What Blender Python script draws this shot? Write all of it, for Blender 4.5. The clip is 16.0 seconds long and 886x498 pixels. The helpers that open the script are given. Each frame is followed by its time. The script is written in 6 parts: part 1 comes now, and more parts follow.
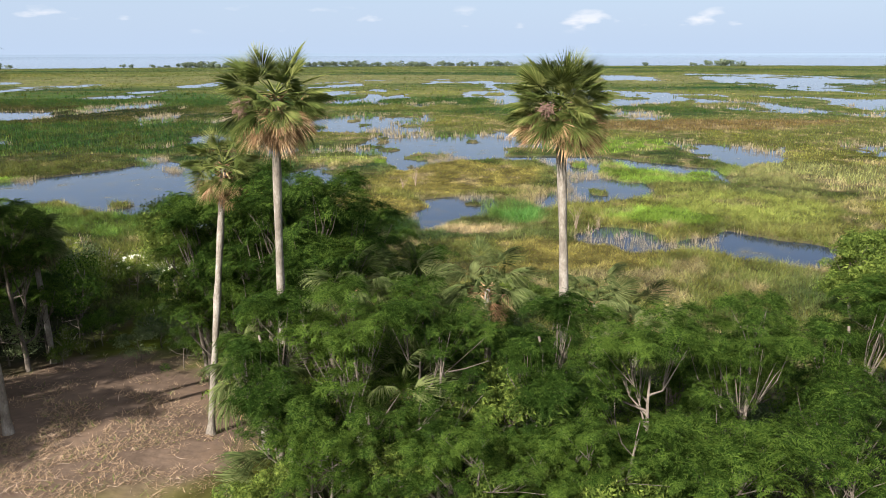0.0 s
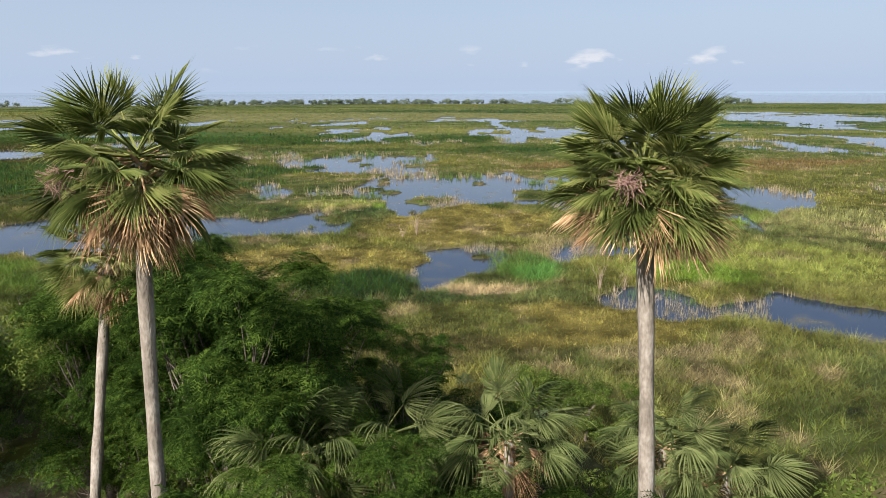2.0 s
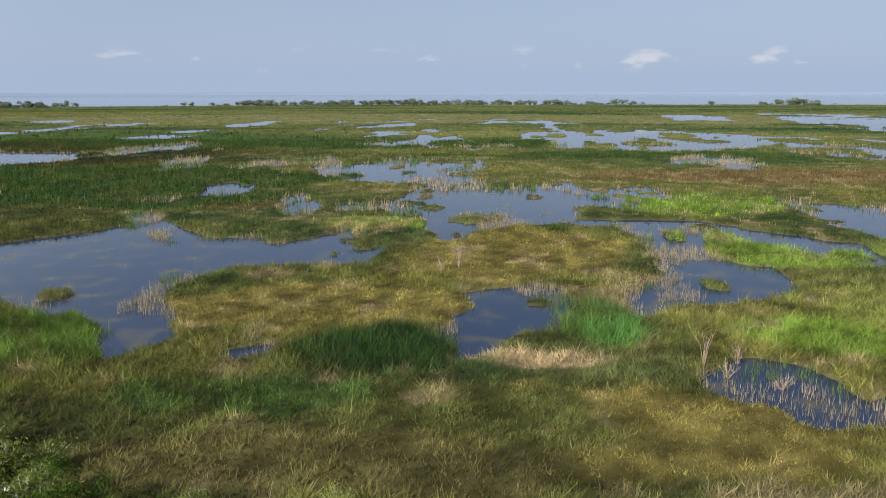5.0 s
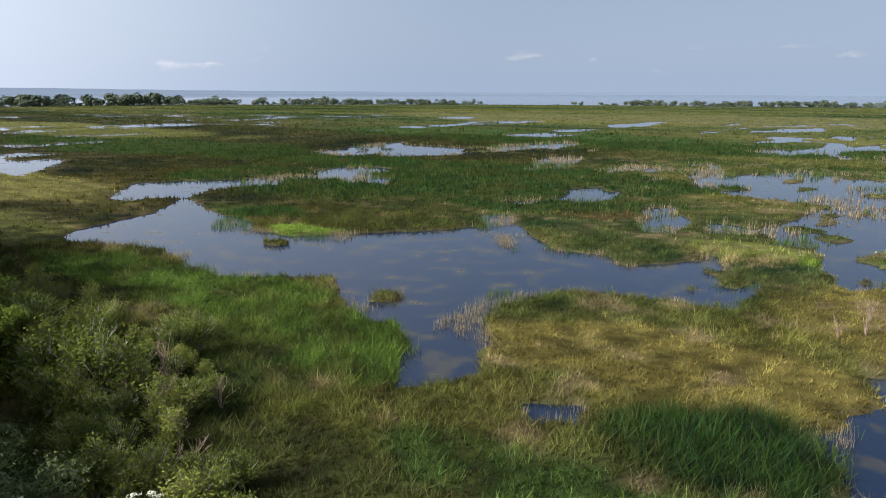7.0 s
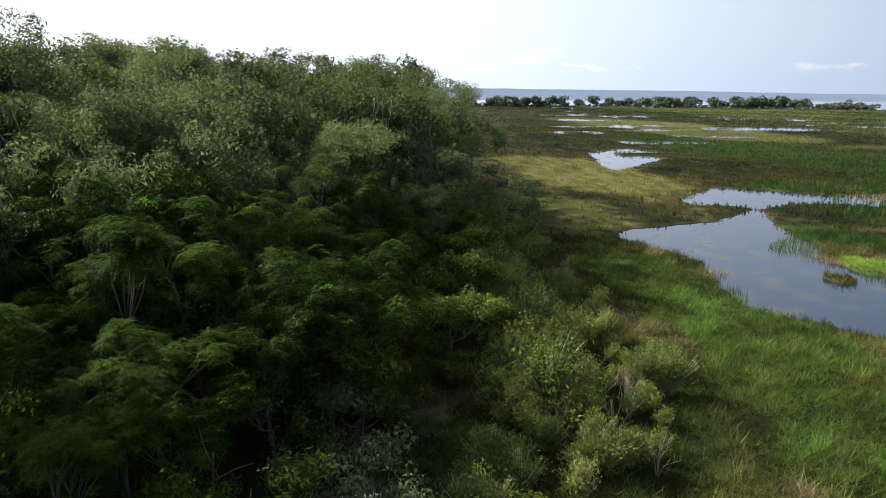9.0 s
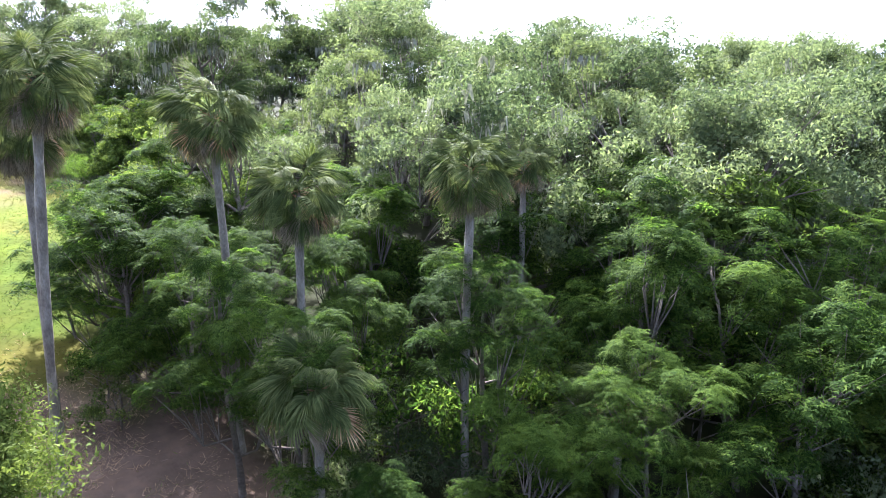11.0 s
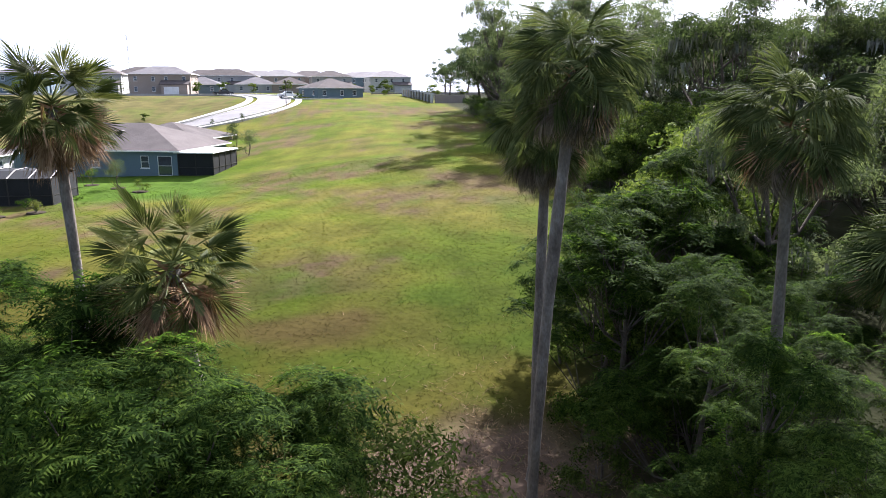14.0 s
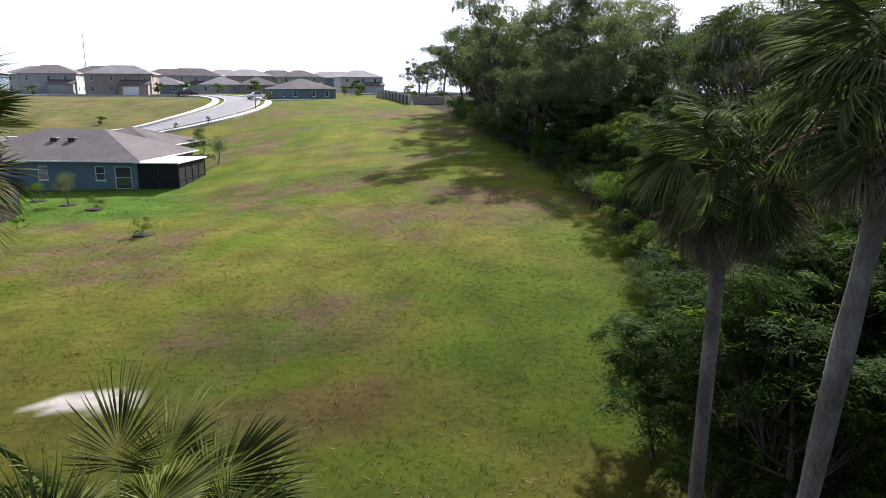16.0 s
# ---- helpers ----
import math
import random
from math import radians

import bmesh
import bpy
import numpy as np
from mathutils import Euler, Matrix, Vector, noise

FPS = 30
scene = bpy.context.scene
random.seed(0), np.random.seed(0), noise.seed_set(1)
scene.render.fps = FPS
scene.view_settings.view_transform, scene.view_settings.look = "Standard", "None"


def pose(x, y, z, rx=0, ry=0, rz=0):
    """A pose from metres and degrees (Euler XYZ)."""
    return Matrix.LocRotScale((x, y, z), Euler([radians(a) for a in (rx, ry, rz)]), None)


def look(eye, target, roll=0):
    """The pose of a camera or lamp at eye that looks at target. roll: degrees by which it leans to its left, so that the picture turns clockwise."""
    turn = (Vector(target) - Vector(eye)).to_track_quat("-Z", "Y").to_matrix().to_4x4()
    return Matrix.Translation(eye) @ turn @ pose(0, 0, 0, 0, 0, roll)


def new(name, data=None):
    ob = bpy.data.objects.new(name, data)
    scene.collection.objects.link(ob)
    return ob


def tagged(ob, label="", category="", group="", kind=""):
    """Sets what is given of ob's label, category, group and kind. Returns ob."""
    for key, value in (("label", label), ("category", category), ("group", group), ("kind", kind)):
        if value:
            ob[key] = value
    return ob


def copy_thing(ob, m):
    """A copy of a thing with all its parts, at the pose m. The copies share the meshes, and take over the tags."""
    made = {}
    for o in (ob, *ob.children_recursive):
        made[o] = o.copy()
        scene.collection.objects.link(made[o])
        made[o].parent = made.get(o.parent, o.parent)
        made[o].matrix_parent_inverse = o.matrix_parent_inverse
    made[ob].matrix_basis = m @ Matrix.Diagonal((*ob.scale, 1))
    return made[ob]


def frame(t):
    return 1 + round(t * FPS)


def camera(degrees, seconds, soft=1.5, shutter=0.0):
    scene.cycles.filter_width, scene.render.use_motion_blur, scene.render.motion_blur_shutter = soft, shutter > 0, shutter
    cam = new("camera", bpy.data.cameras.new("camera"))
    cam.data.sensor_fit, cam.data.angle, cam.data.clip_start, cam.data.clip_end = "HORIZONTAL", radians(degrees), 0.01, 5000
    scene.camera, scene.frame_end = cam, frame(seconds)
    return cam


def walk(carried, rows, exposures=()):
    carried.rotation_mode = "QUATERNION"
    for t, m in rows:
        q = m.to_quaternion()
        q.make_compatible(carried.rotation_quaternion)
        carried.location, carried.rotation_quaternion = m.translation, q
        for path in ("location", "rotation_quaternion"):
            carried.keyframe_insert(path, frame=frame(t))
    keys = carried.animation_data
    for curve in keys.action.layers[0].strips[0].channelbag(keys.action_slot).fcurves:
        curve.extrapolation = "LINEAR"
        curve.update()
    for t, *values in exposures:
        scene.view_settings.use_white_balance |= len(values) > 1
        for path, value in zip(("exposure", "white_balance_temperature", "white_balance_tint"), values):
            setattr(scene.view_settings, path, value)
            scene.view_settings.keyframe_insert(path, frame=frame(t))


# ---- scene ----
# The camera: seconds, place, heading (anticlockwise from north), pitch and roll in degrees.
cam = camera(64.06, 16.0, soft=0.9)
PATH = [
    (0.0, 0.000, 0.001, 16.730, 0.00, -15.47, -0.12),
    (0.5, 0.047, 2.152, 16.703, -0.02, -13.10, -0.09),
    (1.0, 0.105, 4.389, 16.669, -0.01, -12.62, -0.13),
    (1.5, 0.140, 6.754, 16.628, -0.05, -12.60, -0.14),
    (2.0, 0.186, 9.186, 16.585, 0.44, -12.57, -0.15),
    (2.5, 0.205, 11.635, 16.551, 1.08, -12.54, -0.11),
    (3.0, 0.178, 14.097, 16.535, 1.70, -12.51, -0.10),
    (5.5, 0.162, 27.194, 16.625, 7.06, -12.53, -0.08),
    (6.0, -0.141, 29.895, 16.604, 12.38, -12.54, -0.06),
    (6.5, -0.530, 32.683, 16.565, 22.99, -12.54, -0.01),
    (7.0, -1.069, 35.484, 16.513, 34.71, -12.53, 0.13),
    (7.5, -1.771, 38.131, 16.458, 46.48, -12.52, 0.17),
    (8.0, -2.562, 40.379, 16.405, 58.16, -12.50, 0.23),
    (8.5, -3.431, 42.363, 16.337, 69.93, -12.53, 0.31),
    (9.0, -4.354, 43.989, 16.248, 81.69, -12.55, 0.49),
    (11.5, -9.136, 45.688, 15.921, 142.62, -12.64, -0.15),
    (12.0, -9.772, 44.898, 15.848, 154.59, -12.60, -0.27),
    (12.5, -10.185, 43.693, 15.799, 165.24, -12.55, -0.21),
    (13.0, -10.345, 42.232, 15.802, 166.69, -12.49, -0.07),
    (13.5, -10.330, 40.619, 15.832, 166.82, -12.49, -0.01),
    (14.0, -10.226, 38.825, 15.867, 168.18, -12.46, 0.14),
    (14.5, -10.028, 36.851, 15.903, 168.47, -12.44, 0.23),
    (15.0, -9.761, 34.777, 15.948, 168.49, -12.43, 0.26),
    (15.5, -9.479, 32.644, 16.040, 166.23, -12.44, 0.21),
    (16.0, -9.110, 30.477, 16.153, 165.46, -12.47, 0.20),
]


def aim(x, y, z, yaw, pitch, roll):
    return pose(x, y, z, 0, 0, yaw) @ pose(0, 0, 0, 90 + pitch) @ pose(0, 0, 0, 0, 0, roll)


EXPOSURES = [(0.0, 1.58, 6550, 12), (1.5, 1.40, 6550, 13), (3.0, 1.31, 6550, 14), (5.5, 1.04, 6350, 14), (7.0, 1.03, 6350, 14), (9.0, 1.22, 6350, 13),
             (11.3, 3.45, 5550, 24), (12.0, 3.3, 5650, 23), (12.6, 2.5, 5850, 20), (14.0, 1.78, 5950, 20), (16.0, 1.22, 5950, 19)]
walk(cam, [(t, aim(*row)) for t, *row in PATH], EXPOSURES)

# ---- world, sun ----
SUN = Vector((-0.58, -0.81, 0.0)).normalized()
SUN_HIGH = radians(37)
world = bpy.data.worlds.new("world")
scene.world = world
world.use_nodes = True
wn, wl = world.node_tree.nodes, world.node_tree.links
sky = wn.new("ShaderNodeTexSky")
sky.sky_type, sky.sun_disc = "NISHITA", False
sky.sun_elevation, sky.sun_rotation = SUN_HIGH, math.atan2(SUN.x, SUN.y)
sky.air_density, sky.dust_density, sky.ozone_density = 1.0, 2.2, 1.4
# thin high haze and small fair-weather clouds low over the horizon
way = wn.new("ShaderNodeTexCoord")
axes = wn.new("ShaderNodeSeparateXYZ")
wl.new(way.outputs["Generated"], axes.inputs[0])


def sky_map(scale, detail, low, high, stretch):
    m = wn.new("ShaderNodeMapping")
    m.inputs["Scale"].default_value = stretch
    n = wn.new("ShaderNodeTexNoise")
    n.inputs["Scale"].default_value, n.inputs["Detail"].default_value = scale, detail
    r = wn.new("ShaderNodeMapRange")
    r.inputs["From Min"].default_value, r.inputs["From Max"].default_value = low, high
    wl.new(way.outputs["Generated"], m.inputs[0])
    wl.new(m.outputs[0], n.inputs["Vector"])
    wl.new(n.outputs["Fac"], r.inputs["Value"])
    return r.outputs["Result"]


def sky_band(points):
    c = wn.new("ShaderNodeValToRGB")
    e = c.color_ramp.elements
    while len(e) < len(points):
        e.new(0.5)
    for k, (p, v) in enumerate(points):
        e[k].position, e[k].color = p, (v, v, v, 1)
    wl.new(axes.outputs["Z"], c.inputs["Fac"])
    return c.outputs["Color"]


def sky_math(kind, a, b):
    m = wn.new("ShaderNodeMath")
    m.operation = kind
    for k, v in enumerate((a, b)):
        if isinstance(v, (int, float)):
            m.inputs[k].default_value = v
        else:
            wl.new(v, m.inputs[k])
    return m.outputs[0]


puffs = sky_math("MULTIPLY", sky_map(13, 6, 0.60, 0.70, (1, 1, 3.0)), sky_band([(0.0, 0), (0.026, 0), (0.034, 1), (0.046, 0.8), (0.062, 0)]))
veil = sky_math("MULTIPLY", sky_map(3.2, 6, 0.42, 0.75, (1, 1, 2.6)), sky_band([(0.0, 0), (0.05, 0.1), (0.2, 0.4), (0.6, 0.35)]))
haze = sky_band([(0.0, 0.9), (0.06, 0.8), (0.2, 0.5), (0.5, 0.1)])
cover = sky_math("MAXIMUM", sky_math("MULTIPLY", puffs, 0.85), sky_math("MULTIPLY", veil, 0.16))
blend = wn.new("ShaderNodeMix")
blend.data_type = "RGBA"
blend.inputs["B"].default_value = (4.3, 5.5, 7.2, 1)
wl.new(haze, blend.inputs["Factor"])
wl.new(sky.outputs[0], blend.inputs["A"])
clouded = wn.new("ShaderNodeMix")
clouded.data_type = "RGBA"
clouded.inputs["B"].default_value = (7.2, 7.4, 7.8, 1)
wl.new(cover, clouded.inputs["Factor"])
wl.new(blend.outputs["Result"], clouded.inputs["A"])
# the bright hazy air round the sun
aim_ = wn.new("ShaderNodeVectorMath")
aim_.operation = "DOT_PRODUCT"
aim_.inputs[1].default_value = (SUN.x * math.cos(SUN_HIGH), SUN.y * math.cos(SUN_HIGH), math.sin(SUN_HIGH))
wl.new(way.outputs["Generated"], aim_.inputs[0])
near_sun = wn.new("ShaderNodeMapRange")
near_sun.interpolation_type = "SMOOTHSTEP"
near_sun.inputs["From Min"].default_value, near_sun.inputs["From Max"].default_value = -0.3, 0.85
near_sun.inputs["To Max"].default_value = 1.0
wl.new(aim_.outputs["Value"], near_sun.inputs["Value"])
gain = wn.new("ShaderNodeMix")
gain.data_type, gain.blend_type = "RGBA", "ADD"
gain.inputs["B"].default_value = (8.0, 8.0, 7.9, 1)
gain.clamp_factor = False
wl.new(near_sun.outputs["Result"], gain.inputs["Factor"])
wl.new(clouded.outputs["Result"], gain.inputs["A"])
back = wn["Background"]
back.inputs["Strength"].default_value = 0.046
wl.new(gain.outputs["Result"], back.inputs["Color"])

sun = new("sun", bpy.data.lights.new("sun", "SUN"))
sun.data.energy, sun.data.angle, sun.data.color = 5.0, radians(0.55), (1.0, 0.95, 0.86)
sun.matrix_world = look((0, 0, 60), Vector((0, 0, 60)) - Vector((SUN.x * math.cos(SUN_HIGH), SUN.y * math.cos(SUN_HIGH), math.sin(SUN_HIGH))))

# ---- materials ----
def surface(name, stops, size=1.0, fine=8.0, rough_=0.8, bump=0.2, random_=0.0, metal=0.0, tint=False, through_=0.0, island=0.0, spec=0.5, stretch=(1, 1, 1), glow=None, coords="Position"):
    """A material: colours by noise of a size in metres with a finer one laid over it; tint: multiplied by the mesh's own colours."""
    m = bpy.data.materials.new(name)
    m.use_nodes = True
    n, l = m.node_tree.nodes, m.node_tree.links
    b = n["Principled BSDF"]
    b.inputs["Roughness"].default_value, b.inputs["Metallic"].default_value = rough_, metal
    b.inputs["Specular IOR Level"].default_value = spec
    if coords == "Object":
        place = n.new("ShaderNodeTexCoord").outputs["Object"]
    else:
        place = n.new("ShaderNodeNewGeometry").outputs["Position"]
    mp = n.new("ShaderNodeMapping")
    mp.inputs["Scale"].default_value = stretch
    l.new(place, mp.inputs[0])
    big, small = n.new("ShaderNodeTexNoise"), n.new("ShaderNodeTexNoise")
    for t, s, d in ((big, 1 / size, 4), (small, fine / size, 3)):
        t.inputs["Scale"].default_value, t.inputs["Detail"].default_value = s, d
        l.new(mp.outputs[0], t.inputs["Vector"])
    mix = n.new("ShaderNodeMath")
    mix.operation = "MULTIPLY_ADD"
    mix.inputs[1].default_value = 0.45
    l.new(small.outputs["Fac"], mix.inputs[0])
    half = n.new("ShaderNodeMath")
    half.operation = "MULTIPLY_ADD"
    half.inputs[1].default_value, half.inputs[2].default_value = 0.75, -0.1
    l.new(big.outputs["Fac"], half.inputs[0])
    l.new(half.outputs[0], mix.inputs[2])
    value = mix.outputs[0]
    for amount, source in ((random_, "object"), (island, "island")):
        if amount:
            r = n.new("ShaderNodeObjectInfo").outputs["Random"] if source == "object" else n.new("ShaderNodeNewGeometry").outputs["Random Per Island"]
            a = n.new("ShaderNodeMath")
            a.operation = "MULTIPLY_ADD"
            a.inputs[1].default_value = amount
            l.new(r, a.inputs[0])
            off = n.new("ShaderNodeMath")
            off.operation = "SUBTRACT"
            off.inputs[1].default_value = amount / 2
            l.new(value, off.inputs[0])
            l.new(off.outputs[0], a.inputs[2])
            value = a.outputs[0]
    c = n.new("ShaderNodeValToRGB")
    e = c.color_ramp.elements
    while len(e) < len(stops):
        e.new(0.5)
    for k, rgb in enumerate(stops):
        e[k].position = 0.25 + 0.5 * k / max(1, len(stops) - 1)
        e[k].color = (*rgb, 1)
    l.new(value, c.inputs["Fac"])
    colour = c.outputs["Color"]
    if tint:
        at = n.new("ShaderNodeAttribute")
        at.attribute_name = "tint"
        mm = n.new("ShaderNodeMix")
        mm.data_type, mm.blend_type = "RGBA", "MULTIPLY"
        mm.inputs["Factor"].default_value = 1
        l.new(colour, mm.inputs["A"])
        l.new(at.outputs["Color"], mm.inputs["B"])
        colour = mm.outputs["Result"]
    l.new(colour, b.inputs["Base Color"])
    if bump:
        bp = n.new("ShaderNodeBump")
        bp.inputs["Strength"].default_value, bp.inputs["Distance"].default_value = bump, size / fine * 0.5
        l.new(small.outputs["Fac"], bp.inputs["Height"])
        l.new(bp.outputs[0], b.inputs["Normal"])
    if through_:
        tr, ms = n.new("ShaderNodeBsdfTranslucent"), n.new("ShaderNodeMixShader")
        gain = n.new("ShaderNodeMix")
        gain.data_type, gain.blend_type = "RGBA", "MULTIPLY"
        gain.inputs["Factor"].default_value = 1
        gain.inputs["B"].default_value = (1.25, 1.3, 0.85, 1)
        l.new(colour, gain.inputs["A"])
        l.new(gain.outputs["Result"], tr.inputs["Color"])
        ms.inputs["Fac"].default_value = through_
        l.new(b.outputs[0], ms.inputs[1])
        l.new(tr.outputs[0], ms.inputs[2])
        l.new(ms.outputs[0], n["Material Output"].inputs["Surface"])
    return m


def water_material():
    m = bpy.data.materials.new("marsh_water")
    m.use_nodes = True
    n, l = m.node_tree.nodes, m.node_tree.links
    b = n["Principled BSDF"]
    b.inputs["Roughness"].default_value = 0.05
    b.inputs["IOR"].default_value = 1.33
    place = n.new("ShaderNodeNewGeometry").outputs["Position"]
    scum, rip = n.new("ShaderNodeTexNoise"), n.new("ShaderNodeTexNoise")
    scum.inputs["Scale"].default_value, scum.inputs["Detail"].default_value = 0.35, 6
    rip.inputs["Scale"].default_value, rip.inputs["Detail"].default_value = 1.6, 3
    l.new(place, scum.inputs["Vector"])
    l.new(place, rip.inputs["Vector"])
    c = n.new("ShaderNodeValToRGB")
    e = c.color_ramp.elements
    e[0].position, e[0].color = 0.52, (0.008, 0.015, 0.032, 1)
    e[1].position, e[1].color = 0.68, (0.040, 0.038, 0.026, 1)
    l.new(scum.outputs["Fac"], c.inputs["Fac"])
    l.new(c.outputs["Color"], b.inputs["Base Color"])
    r = n.new("ShaderNodeMapRange")
    r.inputs["From Min"].default_value, r.inputs["From Max"].default_value = 0.58, 0.68
    r.inputs["To Min"].default_value, r.inputs["To Max"].default_value = 0.03, 0.3
    l.new(scum.outputs["Fac"], r.inputs["Value"])
    l.new(r.outputs[0], b.inputs["Roughness"])
    bp = n.new("ShaderNodeBump")
    bp.inputs["Strength"].default_value, bp.inputs["Distance"].default_value = 0.010, 0.03
    l.new(rip.outputs["Fac"], bp.inputs["Height"])
    l.new(bp.outputs[0], b.inputs["Normal"])
    return m


WHITE3 = [(0.72, 0.72, 0.72), (0.95, 0.95, 0.95), (1.2, 1.18, 1.12)]
GROUND = surface("ground_cover", [(0.62, 0.62, 0.6), (0.95, 0.95, 0.95), (1.3, 1.25, 1.15)], 3.0, 9.0, 0.95, 0.25, tint=True, spec=0.02)
BLADES = surface("marsh_blades", WHITE3, 2.0, 6.0, 0.7, 0, tint=True, through_=0.33, island=0.35, spec=0.04)
WATER = water_material()
PALM_GREEN = surface("palm_leaf", [(0.048, 0.066, 0.016), (0.094, 0.114, 0.030), (0.165, 0.175, 0.056)], 0.9, 5, 0.6, 0.0, random_=0.5, through_=0.28, island=0.35, spec=0.06)
PALM_DULL = surface("palm_leaf_dull", [(0.038, 0.054, 0.018), (0.074, 0.094, 0.032), (0.120, 0.140, 0.055)], 0.9, 5, 0.72, 0.0, random_=0.45, through_=0.28, island=0.35, spec=0.03)
PALM_YELLOW = surface("palm_leaf_yellowing", [(0.06, 0.085, 0.022), (0.12, 0.135, 0.04), (0.22, 0.19, 0.07)], 0.7, 5, 0.62, 0.0, random_=0.4, through_=0.2, island=0.3, spec=0.3)
PALM_DEAD = surface("palm_leaf_dead", [(0.11, 0.062, 0.032), (0.26, 0.155, 0.08), (0.42, 0.29, 0.17)], 0.6, 6, 0.85, 0.0, random_=0.4, through_=0.12, island=0.35, spec=0.15)
PALM_BARK = surface("palm_bark", [(0.07, 0.06, 0.05), (0.155, 0.135, 0.112), (0.27, 0.25, 0.22)], 0.5, 6, 0.9, 0.55, stretch=(1.7, 1.7, 0.8), spec=0.15)
SEED = surface("palm_seed_stalks", [(0.14, 0.085, 0.072), (0.25, 0.155, 0.13)], 0.3, 6, 0.9, 0, spec=0.1)
LEAF_A = surface("feathery_leaves", [(0.014, 0.030, 0.006), (0.032, 0.064, 0.012), (0.082, 0.128, 0.022)], 2.2, 7, 0.7, 0, random_=0.3, through_=0.54, island=0.6, spec=0.02)
LEAF_B = surface("broad_leaves", [(0.032, 0.052, 0.011), (0.068, 0.102, 0.020), (0.150, 0.190, 0.040)], 1.6, 7, 0.7, 0, random_=0.3, through_=0.38, island=0.5, spec=0.04)
LEAF_OAK = surface("oak_leaves", [(0.032, 0.048, 0.025), (0.064, 0.088, 0.044), (0.12, 0.146, 0.074)], 3.5, 7, 0.6, 0, random_=0.55, through_=0.42, island=0.4, spec=0.02)
LEAF_LIGHT = surface("light_green_leaves", [(0.030, 0.045, 0.019), (0.060, 0.081, 0.034), (0.110, 0.134, 0.058)], 2.5, 7, 0.55, 0, random_=0.45, through_=0.4, island=0.4, spec=0.02)
LEAF_WILLOW = surface("willow_leaves", [(0.06, 0.085, 0.018), (0.115, 0.145, 0.032), (0.20, 0.22, 0.052)], 1.2, 6, 0.7, 0, random_=0.5, through_=0.3, island=0.4, spec=0.02)
MOSS = surface("hanging_moss", [(0.10, 0.105, 0.085), (0.18, 0.185, 0.15), (0.28, 0.28, 0.235)], 1.0, 6, 0.95, 0, random_=0.3, through_=0.15, island=0.4, spec=0.1)
BARK = surface("tree_bark", [(0.045, 0.038, 0.030), (0.095, 0.080, 0.066), (0.17, 0.145, 0.12)], 0.7, 8, 0.95, 0.6, spec=0.1)
PALE_WOOD = surface("bleached_wood", [(0.18, 0.16, 0.13), (0.32, 0.29, 0.25), (0.48, 0.45, 0.40)], 0.5, 8, 0.9, 0.4, spec=0.1)
PALM_GREY = surface("palm_leaf_grey", [(0.075, 0.06, 0.042), (0.155, 0.125, 0.088), (0.27, 0.22, 0.165)], 0.6, 6, 0.85, 0.0, random_=0.4, through_=0.12, island=0.35, spec=0.15)
# paler grey copy of the roof shingles, distance haze put into its colour
ROOF_HAZED = surface("grey_shingles", [(0.12, 0.115, 0.12), (0.17, 0.16, 0.165), (0.22, 0.21, 0.21)], 2.2, 14, 0.92, 0.4, random_=0.4, spec=0.2)
DRY_STICK = surface("dry_sticks", [(0.14, 0.10, 0.075), (0.24, 0.18, 0.135), (0.36, 0.29, 0.23)], 0.4, 8, 0.9, 0.3, spec=0.1)
BLOSSOM = surface("white_blossom", [(0.6, 0.6, 0.5), (0.78, 0.78, 0.68)], 0.4, 5, 0.8, 0, through_=0.2, spec=0.1)
ROOF = surface("roof_shingles", [(0.055, 0.047, 0.045), (0.085, 0.073, 0.07), (0.118, 0.102, 0.098)], 2.2, 14, 0.92, 0.5, random_=0.35, spec=0.2)
WALL_BLUE = surface("blue_render", [(0.10, 0.145, 0.175), (0.125, 0.175, 0.205), (0.145, 0.195, 0.22)], 3.0, 20, 0.9, 0.25, spec=0.2)
WALL_TAN = surface("tan_render", [(0.25, 0.205, 0.17), (0.30, 0.25, 0.21), (0.34, 0.29, 0.245)], 3.0, 20, 0.9, 0.25, random_=0.4, spec=0.2)
WALL_GREY = surface("grey_render", [(0.33, 0.33, 0.33), (0.42, 0.42, 0.41), (0.5, 0.5, 0.48)], 3.0, 20, 0.9, 0.25, random_=0.5, spec=0.2)
TRIM = surface("white_trim", [(0.62, 0.62, 0.6), (0.75, 0.75, 0.73), (0.82, 0.82, 0.8)], 1.0, 8, 0.6, 0.1)
ALU = surface("white_roof_panel", [(0.72, 0.73, 0.74), (0.8, 0.8, 0.8), (0.86, 0.86, 0.86)], 1.5, 8, 0.45, 0.1)
DARK_METAL = surface("dark_bronze_frame", [(0.02, 0.018, 0.016), (0.035, 0.03, 0.028)], 0.6, 8, 0.5, 0.1, metal=0.3)
SCREEN = surface("insect_screen", [(0.012, 0.013, 0.014), (0.022, 0.023, 0.025)], 1.0, 8, 0.7, 0.0, spec=0.2)
GLASS = surface("window_glass", [(0.03, 0.04, 0.05), (0.06, 0.075, 0.09)], 1.0, 4, 0.06, 0.0, spec=0.8)
CONCRETE = surface("pale_concrete", [(0.29, 0.28, 0.26), (0.37, 0.36, 0.34), (0.44, 0.43, 0.41)], 2.0, 12, 0.9, 0.3, spec=0.2)
ASPHALT = surface("sunlit_road", [(0.15, 0.145, 0.145), (0.19, 0.185, 0.185), (0.23, 0.225, 0.22)], 3.0, 20, 0.9, 0.3, spec=0.2)
MULCH = surface("dark_mulch", [(0.03, 0.022, 0.016), (0.06, 0.045, 0.033)], 0.5, 8, 0.95, 0.6, spec=0.1)
